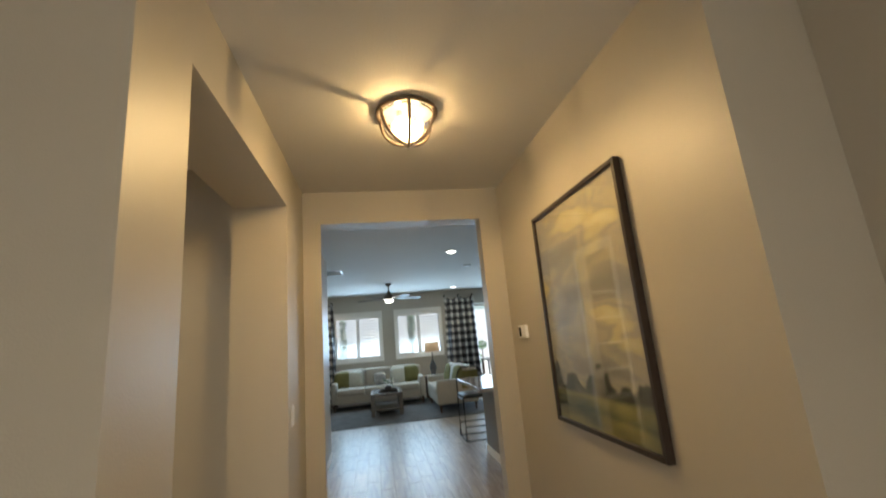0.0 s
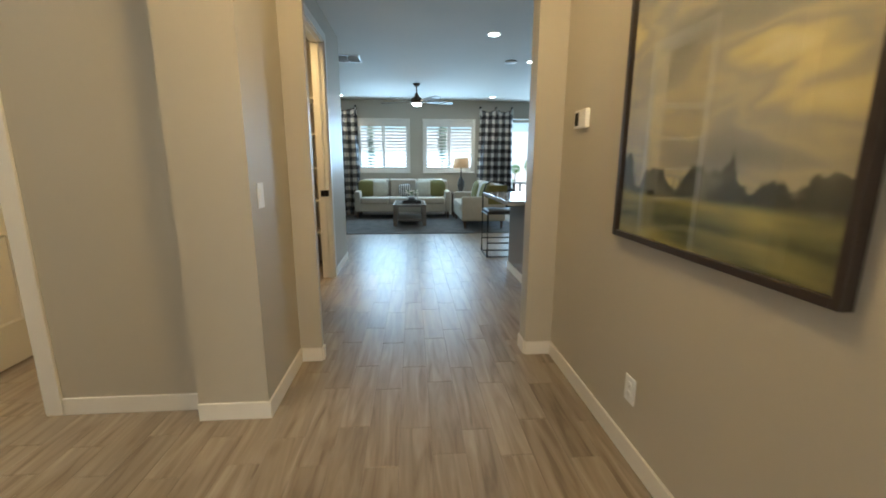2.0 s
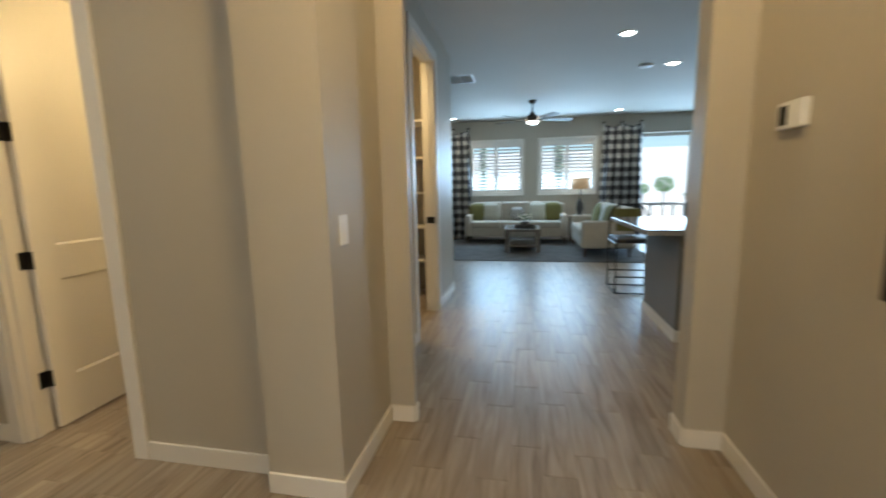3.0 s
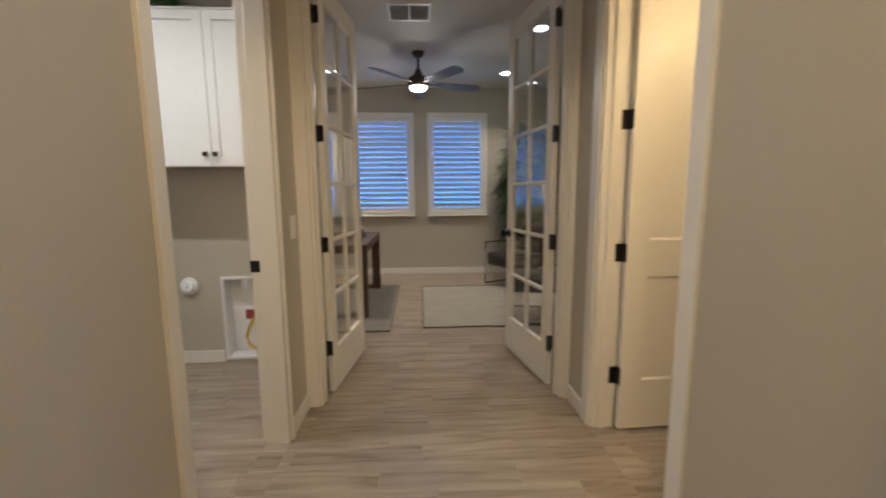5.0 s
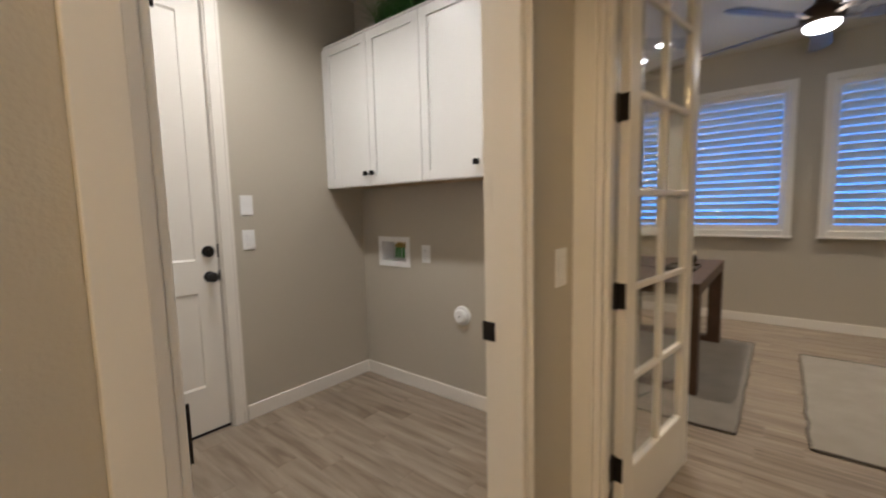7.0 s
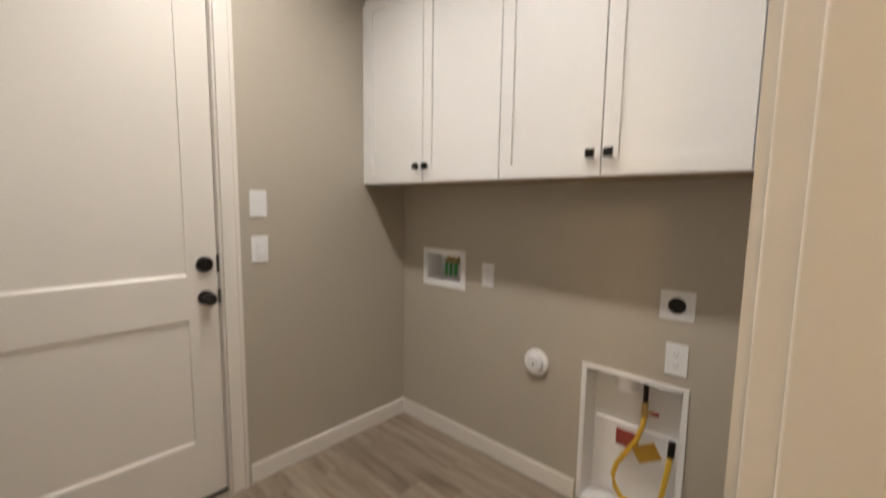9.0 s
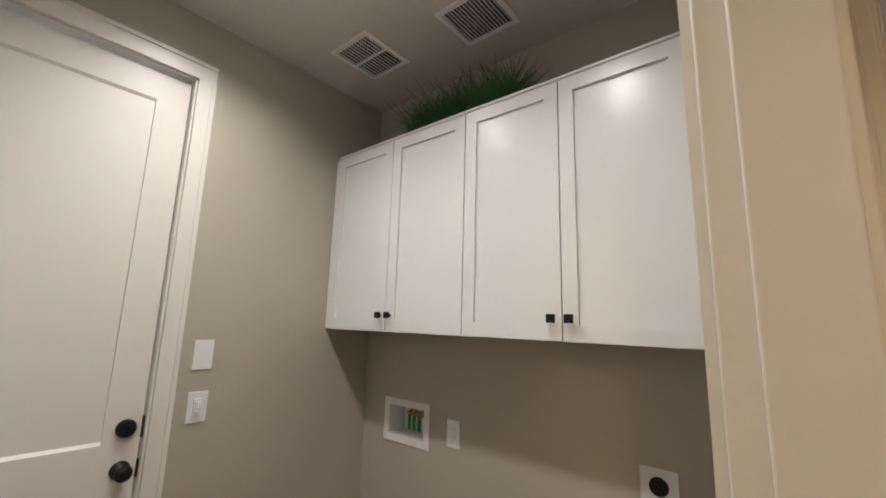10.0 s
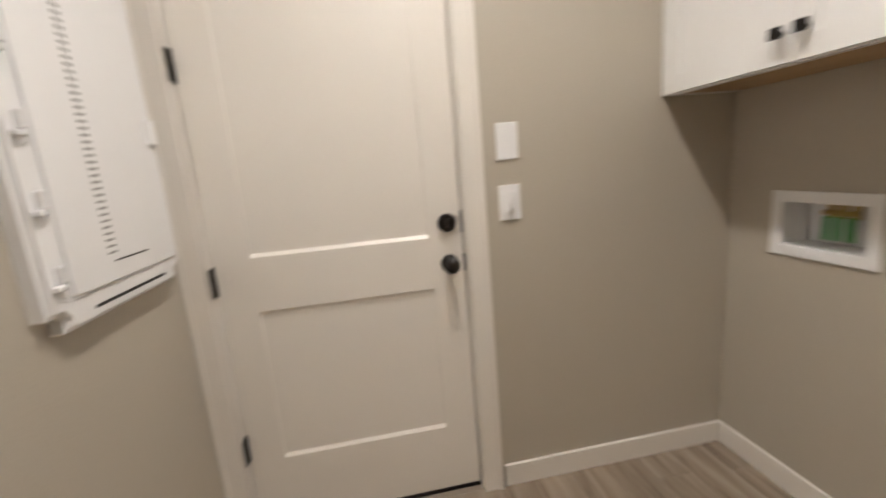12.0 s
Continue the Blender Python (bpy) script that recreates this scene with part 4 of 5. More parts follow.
dryer = wall_box("dryer_box", pose(-3.337, 1.092, 0.018, 0, 0, -90), 0.404, 0.622, 0.105, 0.022, "white recessed dryer box with a yellow gas hose")
boxes("ledge", PLASTIC, dryer, [(0.035, 0.37, -0.104, -0.088, 0.05, 0.365)], bevel=0.004, segs=1)
bm = bmesh.new()
rod(bm, (0.235, -0.055, 0.54), (0.235, -0.055, 0.598), 0.045, 20)
part("vent_collar", bm, PLASTIC, dryer)
bm = bmesh.new()
rod(bm, (0.16, -0.05, 0.50), (0.16, -0.05, 0.598), 0.010, 10)
part("gas_pipe", bm, BLACK, dryer, "black iron gas pipe")
bm = bmesh.new()
rod(bm, (0.16, -0.05, 0.445), (0.16, -0.05, 0.505), 0.013, 12)
rod(bm, (0.16, -0.05, 0.475), (0.13, -0.035, 0.468), 0.006, 8)
part("gas_valve", bm, BRASS, dryer, "brass gas valve")
boxes("valve_lever", REDTAG, dryer, [(0.105, 0.140, -0.045, -0.035, 0.462, 0.478)], "red valve lever", bevel=0.002, segs=1)
bm = bmesh.new()
tube(bm, [(0.16, -0.05, 0.45), (0.165, -0.048, 0.40), (0.185, -0.045, 0.33), (0.225, -0.04, 0.26), (0.250, -0.035, 0.21), (0.262, -0.03, 0.16), (0.252, -0.03, 0.11), (0.225, -0.03, 0.075),
          (0.17, -0.03, 0.062), (0.115, -0.03, 0.075), (0.085, -0.035, 0.105), (0.075, -0.04, 0.16), (0.066, -0.045, 0.24), (0.058, -0.05, 0.32)], 0.0105, 12)
part("gas_hose", bm, YELLOW, dryer, "yellow corrugated gas hose", smooth=True)
bm = bmesh.new()
rod(bm, (0.058, -0.05, 0.315), (0.055, -0.05, 0.375), 0.013, 12)
part("hose_end", bm, BLACK, dryer, "dark hose coupling")
boxes("warning_tag", REDTAG, dryer, [(0.175, 0.265, -0.048, -0.046, 0.290, 0.360)], "red paper warning tag")
bm = bmesh.new()
box(bm, -0.045, 0.045, -0.0012, 0.0012, -0.035, 0.035, Matrix.Translation((0.138, -0.030, 0.305)) @ pose(0, 0, 0, 0, 28, 12))
part("hose_tag", bm, TAGYELLOW, dryer, "yellow hose label tag")

d = thing("vent_cap", pose(-3.337, 0.47, 0.575, 0, 0, -90), "round white plastic cap on the laundry wall", "wall cap")
bm = bmesh.new()
lathe(bm, [(0.062, 0.0), (0.062, 0.010), (0.056, 0.016), (0.044, 0.018), (0.040, 0.034), (0.036, 0.038), (0.002, 0.039)], 30, pose(0, 0, 0, -90, 0, 0))
part("cap", bm, PLASTIC, d, smooth=False)
bm = bmesh.new()
lathe(bm, [(0.006, 0.0385), (0.005, 0.041), (0.001, 0.0412)], 12, pose(0, 0, 0, -90, 0, 0))
part("screw", bm, SHADOW_AND_DARK, d, "dark centre screw")

# structured wiring cover on the laundry's east wall
d = thing("media_panel", pose(-1.41, -0.393, 0.982, 0, 0, 90), "white vented plastic media enclosure cover on the wall", "media panel")
W, HH = 0.50, 0.84
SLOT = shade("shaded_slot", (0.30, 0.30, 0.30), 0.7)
bm = bmesh.new()
box(bm, 0, W, 0, 0.034, 0, HH)
bmesh.ops.bevel(bm, geom=[e for e in bm.edges if abs(e.verts[0].co.y - e.verts[1].co.y) > 0.01], offset=0.035, segments=5, affect='EDGES')
bmesh.ops.bevel(bm, geom=[e for e in bm.edges if e.verts[0].co.y > 0.03 and e.verts[1].co.y > 0.03], offset=0.010, segments=3, affect='EDGES')
part("cover", bm, PLASTIC, d)
boxes("raised_field", PLASTIC, d, [(0.020, W - 0.060, 0.034, 0.040, 0.060, HH - 0.05)], bevel=0.004, segs=2)
# Flat grey strips paint the shade inside the vent slots
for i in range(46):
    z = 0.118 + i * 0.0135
    boxes("vent_slot_shade", SLOT, d, [(0.290, 0.318, 0.0395, 0.0404, z, z + 0.005)])
# Flat dark strips paint the shade in the two moulded seams
boxes("seam", SHADOW_AND_DARK, d, [(0.170, 0.300, 0.0395, 0.0406, 0.100, 0.104)], "dark strip painted as the shade in a moulding seam")
boxes("seam", SHADOW_AND_DARK, d, [(0.100, 0.385, 0.0335, 0.0346, 0.022, 0.029)], "dark strip painted as the shade in a moulding seam")
for z in (0.080, 0.213, 0.346, 0.479, 0.612, 0.745):
    boxes("clip", PLASTIC, d, [(W - 0.040, W - 0.016, 0.033, 0.047, z, z + 0.012), (W - 0.040, W - 0.030, 0.033, 0.050, z + 0.012, z + 0.045)], bevel=0.003, segs=1)
boxes("latch", PLASTIC, d, [(0.022, 0.062, 0.039, 0.050, 0.36, 0.425)], bevel=0.003, segs=1)


# ---- office ----
def blob(bm, c, size, p=2.6, nu=18, nv=12, m=None):
    """A rounded cushion shape."""
    def sg(v, q):
        return math.copysign(abs(v) ** q, v)
    rows = []
    for j in range(nv + 1):
        v = -math.pi / 2 + math.pi * j / nv
        row = []
        for i in range(nu):
            u = 2 * math.pi * i / nu
            co = Vector((c[0] + size[0] * sg(math.cos(v), 2 / p) * sg(math.cos(u), 2 / p), c[1] + size[1] * sg(math.cos(v), 2 / p) * sg(math.sin(u), 2 / p), c[2] + size[2] * sg(math.sin(v), 2 / p)))
            row.append(bm.verts.new(m @ co if m is not None else co))
        rows.append(row)
    for a, b in zip(rows, rows[1:]):
        for i in range(nu):
            bm.faces.new((a[i], a[(i + 1) % nu], b[(i + 1) % nu], b[i]))
    bmesh.ops.remove_doubles(bm, verts=bm.verts[:], dist=0.0004)


d = thing("writing_desk", pose(-5.64, 0.85, 0), "dark stained wooden desk with thick square legs", "desk")
boxes("tabletop", OAK, d, [(0, 1.36, 0, 0.76, 0.655, 0.735)], bevel=0.004, segs=2)
for x in (0.0, 1.26):
    for y in (0.0, 0.66):
        boxes("leg", OAK, d, [(x + 0.002, x + 0.098, y + 0.002, y + 0.098, 0.0, 0.654)], bevel=0.003, segs=1)
for x in (0.0, 1.26):
    boxes("stretcher", OAK, d, [(x + 0.01, x + 0.09, 0.099, 0.661, 0.0, 0.06)], bevel=0.003, segs=1)
d = thing("floor_lamp", pose(-6.12, 0.42, 0.0), "slim dark floor lamp with a lit white drum shade", "lamp")
bm = bmesh.new()
lathe(bm, [(0.13, 0.0), (0.13, 0.018), (0.03, 0.028), (0.012, 0.05), (0.010, 0.70), (0.010, 1.18)], 24)
part("base", bm, BLACK, d, smooth=True)
bm = bmesh.new()
lathe(bm, [(0.15, 1.12), (0.135, 1.38), (0.132, 1.38), (0.147, 1.12)], 30, loop=True)
part("shade", bm, SHADE_LIT, d, "lit white drum shade", smooth=True)
d = thing("desk_ornament", pose(-5.30, 1.42, 0.736), "small black and white ornament on the desk", "ornament")
bm = bmesh.new()
blob(bm, (0, 0, 0.035), (0.03, 0.03, 0.035))
part("body", bm, BLACK, d, smooth=True)
bm = bmesh.new()
blob(bm, (0.0, 0.0, 0.085), (0.022, 0.022, 0.020))
part("top", bm, PETAL, d, "white rounded top", smooth=True)
d = thing("desk_tray", pose(-4.95, 1.40, 0.736), "flat black tray on the desk", "tray")
boxes("base", BLACK, d, [(-0.15, 0.15, -0.11, 0.11, 0, 0.006)], bevel=0.002, segs=1)
boxes("rim", BLACK, d, [(-0.15, 0.15, -0.11, -0.102, 0.006, 0.02), (-0.15, 0.15, 0.102, 0.11, 0.006, 0.02), (-0.15, -0.142, -0.102, 0.102, 0.006, 0.02), (0.142, 0.15, -0.102, 0.102, 0.006, 0.02)])


RUGEDGE = shade("dark_rug_binding", (0.11, 0.095, 0.08), 0.95, var=0.3, scale=30)


def rug(name, x0, x1, y0, y1, material, label, wob=0.012, seed=1, edge=None):
    random.seed(seed)
    bm = bmesh.new()
    nx, ny = 26, 22
    top = [[bm.verts.new((x0 + (x1 - x0) * i / nx, y0 + (y1 - y0) * j / ny, 0.011 + 0.0015 * noise.noise((i * 0.9, j * 0.9, seed)))) for j in range(ny + 1)] for i in range(nx + 1)]
    for i in range(nx + 1):
        for j in range(ny + 1):
            if i in (0, nx):
                top[i][j].co.x += wob * noise.noise((j * 0.45, i, seed + 3.0))
            if j in (0, ny):
                top[i][j].co.y += wob * noise.noise((i * 0.45, j, seed + 7.0))
    for i in range(nx):
        for j in range(ny):
            bm.faces.new((top[i][j], top[i + 1][j], top[i + 1][j + 1], top[i][j + 1]))
    ext = bmesh.ops.extrude_face_region(bm, geom=bm.faces[:])
    for v in [g for g in ext["geom"] if isinstance(g, bmesh.types.BMVert)]:
        v.co.z = 0.001
    rim = []
    if edge is not None:
        rim = [v.co.copy() for v in [top[i][0] for i in range(nx + 1)] + [top[nx][j] for j in range(1, ny + 1)] + [top[i][ny] for i in range(nx - 1, -1, -1)] + [top[0][j] for j in range(ny - 1, 0, -1)]]
    ob = part(name, bm, material)
    if rim:
        bm = bmesh.new()
        tube(bm, [(p.x + 0.004 * noise.noise((k * 1.7, 0, seed)), p.y + 0.004 * noise.noise((0, k * 1.7, seed)), 0.010) for k, p in enumerate(rim)], 0.006, 6, True)
        part("binding", bm, edge, ob, "dark frayed binding")
    return tagged(ob, label, "rug")


rug("area_rug", -5.72, -3.90, 0.55, 1.845, TAUPERUG, "taupe flat rug under the desk", seed=2, edge=RUGEDGE)
rug("area_rug", -5.60, -3.965, 2.145, 3.75, PALERUG, "pale grey rug with uneven frayed edges under the chairs", 0.013, seed=3, edge=RUGEDGE)


def lounge_chair(m, label):
    """Metal-framed chair with black cushions, seat facing +x."""
    d = thing("lounge_chair", m, label, "chair", "office chairs")
    for y in (-0.30, 0.30):
        bm = bmesh.new()
        tube(bm, [(-0.33, y, 0.012), (0.33, y, 0.012), (0.33, y, 0.56), (-0.33, y, 0.56)], 0.011, 8, True)
        part("side_frame", bm, BLACK, d, "black square tube side frame")
    for x in (-0.30, 0.30):
        bm = bmesh.new()
        rod(bm, (x, -0.30, 0.28), (x, 0.30, 0.28), 0.010, 8)
        part("cross_bar", bm, BLACK, d)
    bm = bmesh.new()
    box(bm, -0.30, 0.33, -0.275, 0.275, 0.29, 0.43)
    part("seat", bm, LEATHER, d, "black leather seat cushion", bevel=0.035, segs=3, smooth=True)
    bm = bmesh.new()
    box(bm, -0.07, 0.07, -0.275, 0.275, 0.0, 0.42, Matrix.Translation((-0.26, 0, 0.40)) @ pose(0, 0, 0, 0, -12, 0))
    part("backrest", bm, LEATHER, d, "black leather back cushion", bevel=0.035, segs=3, smooth=True)
    return d


lounge_chair(pose(-5.60, 3.42, 0.012, 0, 0, -65), "black leather lounge chair in a slim black metal frame")
lounge_chair(pose(-4.225, 3.315, 0.012, 0, 0, -102), "black leather lounge chair in a slim metal frame near the door")

random.seed(11)
d = thing("potted_palm", pose(-6.22, 3.68, 0), "tall bushy green artificial palm in a dark pot", "plant")
bm = bmesh.new()
lathe(bm, [(0.13, 0.0), (0.17, 0.02), (0.20, 0.32), (0.19, 0.34), (0.17, 0.33)], 26)
part("pot", bm, STONE, d, smooth=True)
for k in range(4):
    bm = bmesh.new()
    x, y = random.uniform(-0.07, 0.07), random.uniform(-0.07, 0.07)
    tube(bm, [(x, y, 0.30), (x * 1.6, y * 1.6, 0.9), (x * 2.2, y * 2.2, 1.5 + 0.1 * k)], 0.016, 8)
    part("trunk", bm, OAK, d, "thin brown cane")
bm = bmesh.new()
for i in range(1900):
    hgt = random.uniform(0.60, 2.05)
    a = random.uniform(0, 2 * math.pi)
    length, drop = random.uniform(0.26, 0.52) * (1.0 if hgt < 1.8 else 0.75), random.uniform(-0.28, 0.10)
    w = random.uniform(0.016, 0.030)
    ox, oy = random.uniform(-0.08, 0.08), random.uniform(-0.08, 0.08)
    last = None
    for k in range(5):
        u = k / 4
        c = Vector((ox + math.cos(a) * length * u, oy + math.sin(a) * length * u, hgt + 0.16 * u + (drop - 0.12) * u * u))
        wd = w * math.sin(math.pi * min(0.97, 0.15 + 0.85 * u))
        s = Vector((-math.sin(a), math.cos(a), 0.15)) * wd
        c.x, c.y = max(c.x, -0.30), min(c.y, 0.58)
        pair = (bm.verts.new(c + s), bm.verts.new(c - s))
        if last:
            bm.faces.new((last[0], last[1], pair[1], pair[0]))
        last = pair
part("crown", bm, LEAF, d, "many long arching green leaves")

# ---- pantry ----
for z in (0.42, 0.80, 1.18, 1.56, 1.95):
    structure("trim", WHITE, [(-1.89, -1.45, 4.43, 6.32, z, z + 0.02), (-1.449, -0.82, 5.92, 6.32, z, z + 0.02)], "white pantry shelf", "shelf")


# ---- great room ----
def sofa(m, width, seats, label):
    """Seat facing -y in its own axes; x from 0 to width, y from 0 (front) to 0.88 (back)."""
    d = thing("sofa", m, label, "sofa", "sofas")
    boxes("base", FABRIC, d, [(0.012, width - 0.012, 0.03, 0.86, 0.15, 0.34)], bevel=0.015, segs=2, smooth=False)
    for x0 in (0.0, width - 0.13):
        boxes("arm", FABRIC, d, [(x0, x0 + 0.13, 0.01, 0.85, 0.150, 0.62)], bevel=0.04, segs=4, smooth=True)
    boxes("backrest", FABRIC, d, [(0.02, width - 0.02, 0.68, 0.87, 0.155, 0.84)], bevel=0.05, segs=4, smooth=True)
    w = (width - 0.27) / seats
    for k in range(seats):
        boxes("seat_cushion", FABRIC, d, [(0.135 + k * w + 0.004, 0.135 + (k + 1) * w - 0.004, 0.0, 0.68, 0.33, 0.475)], bevel=0.035, segs=4, smooth=True)
        bm = bmesh.new()
        box(bm, 0.135 + k * w + 0.006, 0.135 + (k + 1) * w - 0.006, 0.50, 0.68, 0.46, 0.88)
        part("back_cushion", bm, FABRIC, d, bevel=0.05, segs=4, smooth=True)
    for x in (0.06, width - 0.06):
        for y in (0.08, 0.80):
            bm = bmesh.new()
            rod(bm, (x, y, 0.0), (x, y, 0.152), 0.018, 10, 0.030)
            part("leg", bm, OAK, d, "short dark wooden leg")
    return d


def pillow(m, material, label, s=0.22):
    d = thing("throw_pillow", m, label, "pillow", "throw pillows")
    bm = bmesh.new()
    blob(bm, (0, 0, s), (s, 0.075, s), 3.4, 22, 14)
    for v in bm.verts:
        r = max(abs(v.co.x), abs(v.co.z - s)) / s
        v.co.y *= 1.0 - 0.55 * r ** 3
    part("cushion", bm, material, d, smooth=True)


sofa(pose(-1.10, 10.42, 0.011), 2.19, 3, "oatmeal linen three-seat sofa under the windows")
for x, mt, lb in ((-0.86, GREEN_F, "olive green throw pillow on the long sofa"), (-0.55, GREY_F, "pale grey throw pillow on the long sofa"), (0.48, GREY_F, "pale grey throw pillow on the long sofa"),
                  (0.80, GREEN_F, "olive green throw pillow on the long sofa")):
    pillow(pose(x, 10.84, 0.478, -14, 0, 0), mt, lb, 0.20)
sofa(pose(1.13, 10.38, 0.011, 0, 0, -90), 1.60, 2, "oatmeal linen loveseat with green cushions")
for y, mt, lb in ((8.98, GREEN_F, "olive green throw pillow on the loveseat"), (9.22, GREY_F, "pale striped throw pillow on the loveseat"), (10.0, GREEN_F, "olive green throw pillow on the loveseat")):
    pillow(pose(1.56, y, 0.478, -14, 0, -80), mt, lb, 0.21)
STRIPE = bpy.data.materials.new("striped_cushion_cloth")
STRIPE.use_nodes = True
n, l = STRIPE.node_tree.nodes, STRIPE.node_tree.links
tc, wv, rp = n.new("ShaderNodeTexCoord"), n.new("ShaderNodeTexWave"), n.new("ShaderNodeValToRGB")
wv.inputs["Scale"].default_value, wv.inputs["Distortion"].default_value = 7.0, 0.4
rp.color_ramp.elements[0].position, rp.color_ramp.elements[0].color = 0.42, (0.03, 0.03, 0.035, 1)
rp.color_ramp.elements[1].position, rp.color_ramp.elements[1].color = 0.52, (0.62, 0.60, 0.56, 1)
l.new(tc.outputs["Object"], wv.inputs["Vector"])
l.new(wv.outputs["Fac"], rp.inputs[0])
l.new(rp.outputs[0], n["Principled BSDF"].inputs["Base Color"])
n["Principled BSDF"].inputs["Roughness"].default_value = 0.9
pillow(pose(0.03, 10.76, 0.487, -16, 0, 0), STRIPE, "black and white striped lumbar pillow on the sofa", 0.15)
rug("area_rug", -2.2, 2.3, 8.36, 11.1, DARKRUG, "charcoal mottled rug under the sofas", seed=4)

d = thing("coffee_table", pose(-0.18, 9.22, 0.011), "grey weathered wooden coffee table with a pale top", "table")
boxes("tabletop", GREYWOOD, d, [(0, 0.66, 0, 0.95, 0.385, 0.435)], bevel=0.004, segs=1)
boxes("inlay", COUNTER, d, [(0.03, 0.63, 0.03, 0.92, 0.4345, 0.438)], "polished pale inlay")
for x in (0.0, 0.58):
    for y in (0.02, 0.85):
        boxes("leg", GREYWOOD, d, [(x, x + 0.08, y, y + 0.08, 0.0, 0.3845)], bevel=0.003, segs=1)
boxes("lower_shelf", GREYWOOD, d, [(0.081, 0.579, 0.03, 0.92, 0.10, 0.135)], bevel=0.003, segs=1)
d = thing("serving_tray", pose(0.19, 9.50, 0.449), "black tray on the coffee table", "tray")
boxes("base", BLACK, d, [(-0.19, 0.19, -0.13, 0.13, 0, 0.01)], bevel=0.002, segs=1)
boxes("rim", BLACK, d, [(-0.19, 0.19, -0.13, -0.12, 0.01, 0.05), (-0.19, 0.19, 0.12, 0.13, 0.01, 0.05), (-0.19, -0.18, -0.12, 0.12, 0.01, 0.05), (0.18, 0.19, -0.12, 0.12, 0.01, 0.05)])
random.seed(3)


def bouquet(m, pot_r, pot_h, count, spread, petals, label, pot=STONE):
    d = thing("flower_pot", m, label, "plant")
    bm = bmesh.new()
    lathe(bm, [(pot_r * 0.8, 0), (pot_r, pot_h * 0.6), (pot_r * 0.95, pot_h), (pot_r * 0.8, pot_h * 0.97)], 20)
    part("pot", bm, pot, d, smooth=True)
    bm, bl = bmesh.new(), bmesh.new()
    for i in range(count):
        a, r, z = random.uniform(0, 6.28), spread * math.sqrt(random.random()), pot_h + random.uniform(0.01, spread * 1.1)
        blob(bm, (r * math.cos(a), r * math.sin(a), z), (0.022, 0.022, 0.014), 2.0, 7, 5)
    for i in range(count * 3):
        a, r, z = random.uniform(0, 6.28), spread * random.random(), pot_h + random.uniform(0.0, spread * 0.9)
        c, t = Vector((r * math.cos(a), r * math.sin(a), z)), Vector((random.uniform(-1, 1), random.uniform(-1, 1), random.uniform(-0.3, 0.8))).normalized()
        s = t.cross(Vector((0, 0, 1))).normalized() * 0.012
        bl.faces.new([bl.verts.new(q) for q in (c, c + t * 0.03 + s, c + t * 0.07, c + t * 0.03 - s)])
    tagged(part("flowers", bm, petals, d, "small pale flowers", smooth=True), kind="stuff")
    part("leaves", bl, LEAF, d, "small green leaves")


bouquet(pose(0.19, 9.50, 0.460), 0.07, 0.11, 22, 0.13, PETAL, "dark pot of white orchids on the tray")
bouquet(pose(1.71, 5.56, 0.901), 0.12, 0.18, 26, 0.14, PETAL, "dark pot of cream flowers on the kitchen island")

d = thing("side_table", pose(1.40, 10.85, 0.0), "small dark wooden end table between the sofas", "table")
boxes("tabletop", OAK, d, [(-0.24, 0.24, -0.22, 0.24, 0.53, 0.57)], bevel=0.003, segs=1)
for x in (-0.23, 0.19):
    for y in (-0.21, 0.19):
        boxes("leg", OAK, d, [(x, x + 0.04, y, y + 0.04, 0.011, 0.5295)])
d = thing("table_lamp", pose(1.37, 10.88, 0.571), "table lamp with a tan drum shade and dark base", "lamp")
bm = bmesh.new()
lathe(bm, [(0.09, 0), (0.09, 0.02), (0.05, 0.04), (0.085, 0.16), (0.08, 0.26), (0.03, 0.36), (0.015, 0.40), (0.012, 0.62)], 22)
part("base", bm, STONE, d, smooth=True)
bm = bmesh.new()
lathe(bm, [(0.19, 0.58), (0.175, 0.81), (0.172, 0.81), (0.187, 0.58)], 30, loop=True)
part("shade", bm, SHADE_FAINT_GLOW, d, "tan fabric drum shade with a faint added glow", smooth=True)

# checked curtains
CHECK = bpy.data.materials.new("buffalo_check_cloth")
CHECK.use_nodes = True
n, l = CHECK.node_tree.nodes, CHECK.node_tree.links
uvn, sep = n.new("ShaderNodeUVMap"), n.new("ShaderNodeSeparateXYZ")
l.new(uvn.outputs[0], sep.inputs[0])
bands = []
for k in (0, 1):
    fr, gt = n.new("ShaderNodeMath"), n.new("ShaderNodeMath")
    fr.operation, gt.operation = 'FRACT', 'GREATER_THAN'
    gt.inputs[1].default_value = 0.5
    l.new(sep.outputs[k], fr.inputs[0])
    l.new(fr.outputs[0], gt.inputs[0])
    bands.append(gt)
tot = n.new("ShaderNodeMath")
l.new(bands[0].outputs[0], tot.inputs[0])
l.new(bands[1].outputs[0], tot.inputs[1])
half = n.new("ShaderNodeMath")
half.operation = 'MULTIPLY'
half.inputs[1].default_value = 0.5
l.new(tot.outputs[0], half.inputs[0])
ramp = n.new("ShaderNodeValToRGB")
ramp.color_ramp.interpolation = 'CONSTANT'
e = ramp.color_ramp.elements
e[0].position, e[0].color = 0.0, (0.66, 0.64, 0.60, 1)
e[1].position, e[1].color = 0.75, (0.012, 0.012, 0.014, 1)
e.new(0.25).color = (0.16, 0.155, 0.155, 1)
l.new(half.outputs[0], ramp.inputs[0])
l.new(ramp.outputs[0], n["Principled BSDF"].inputs["Base Color"])
n["Principled BSDF"].inputs["Roughness"].default_value = 0.9


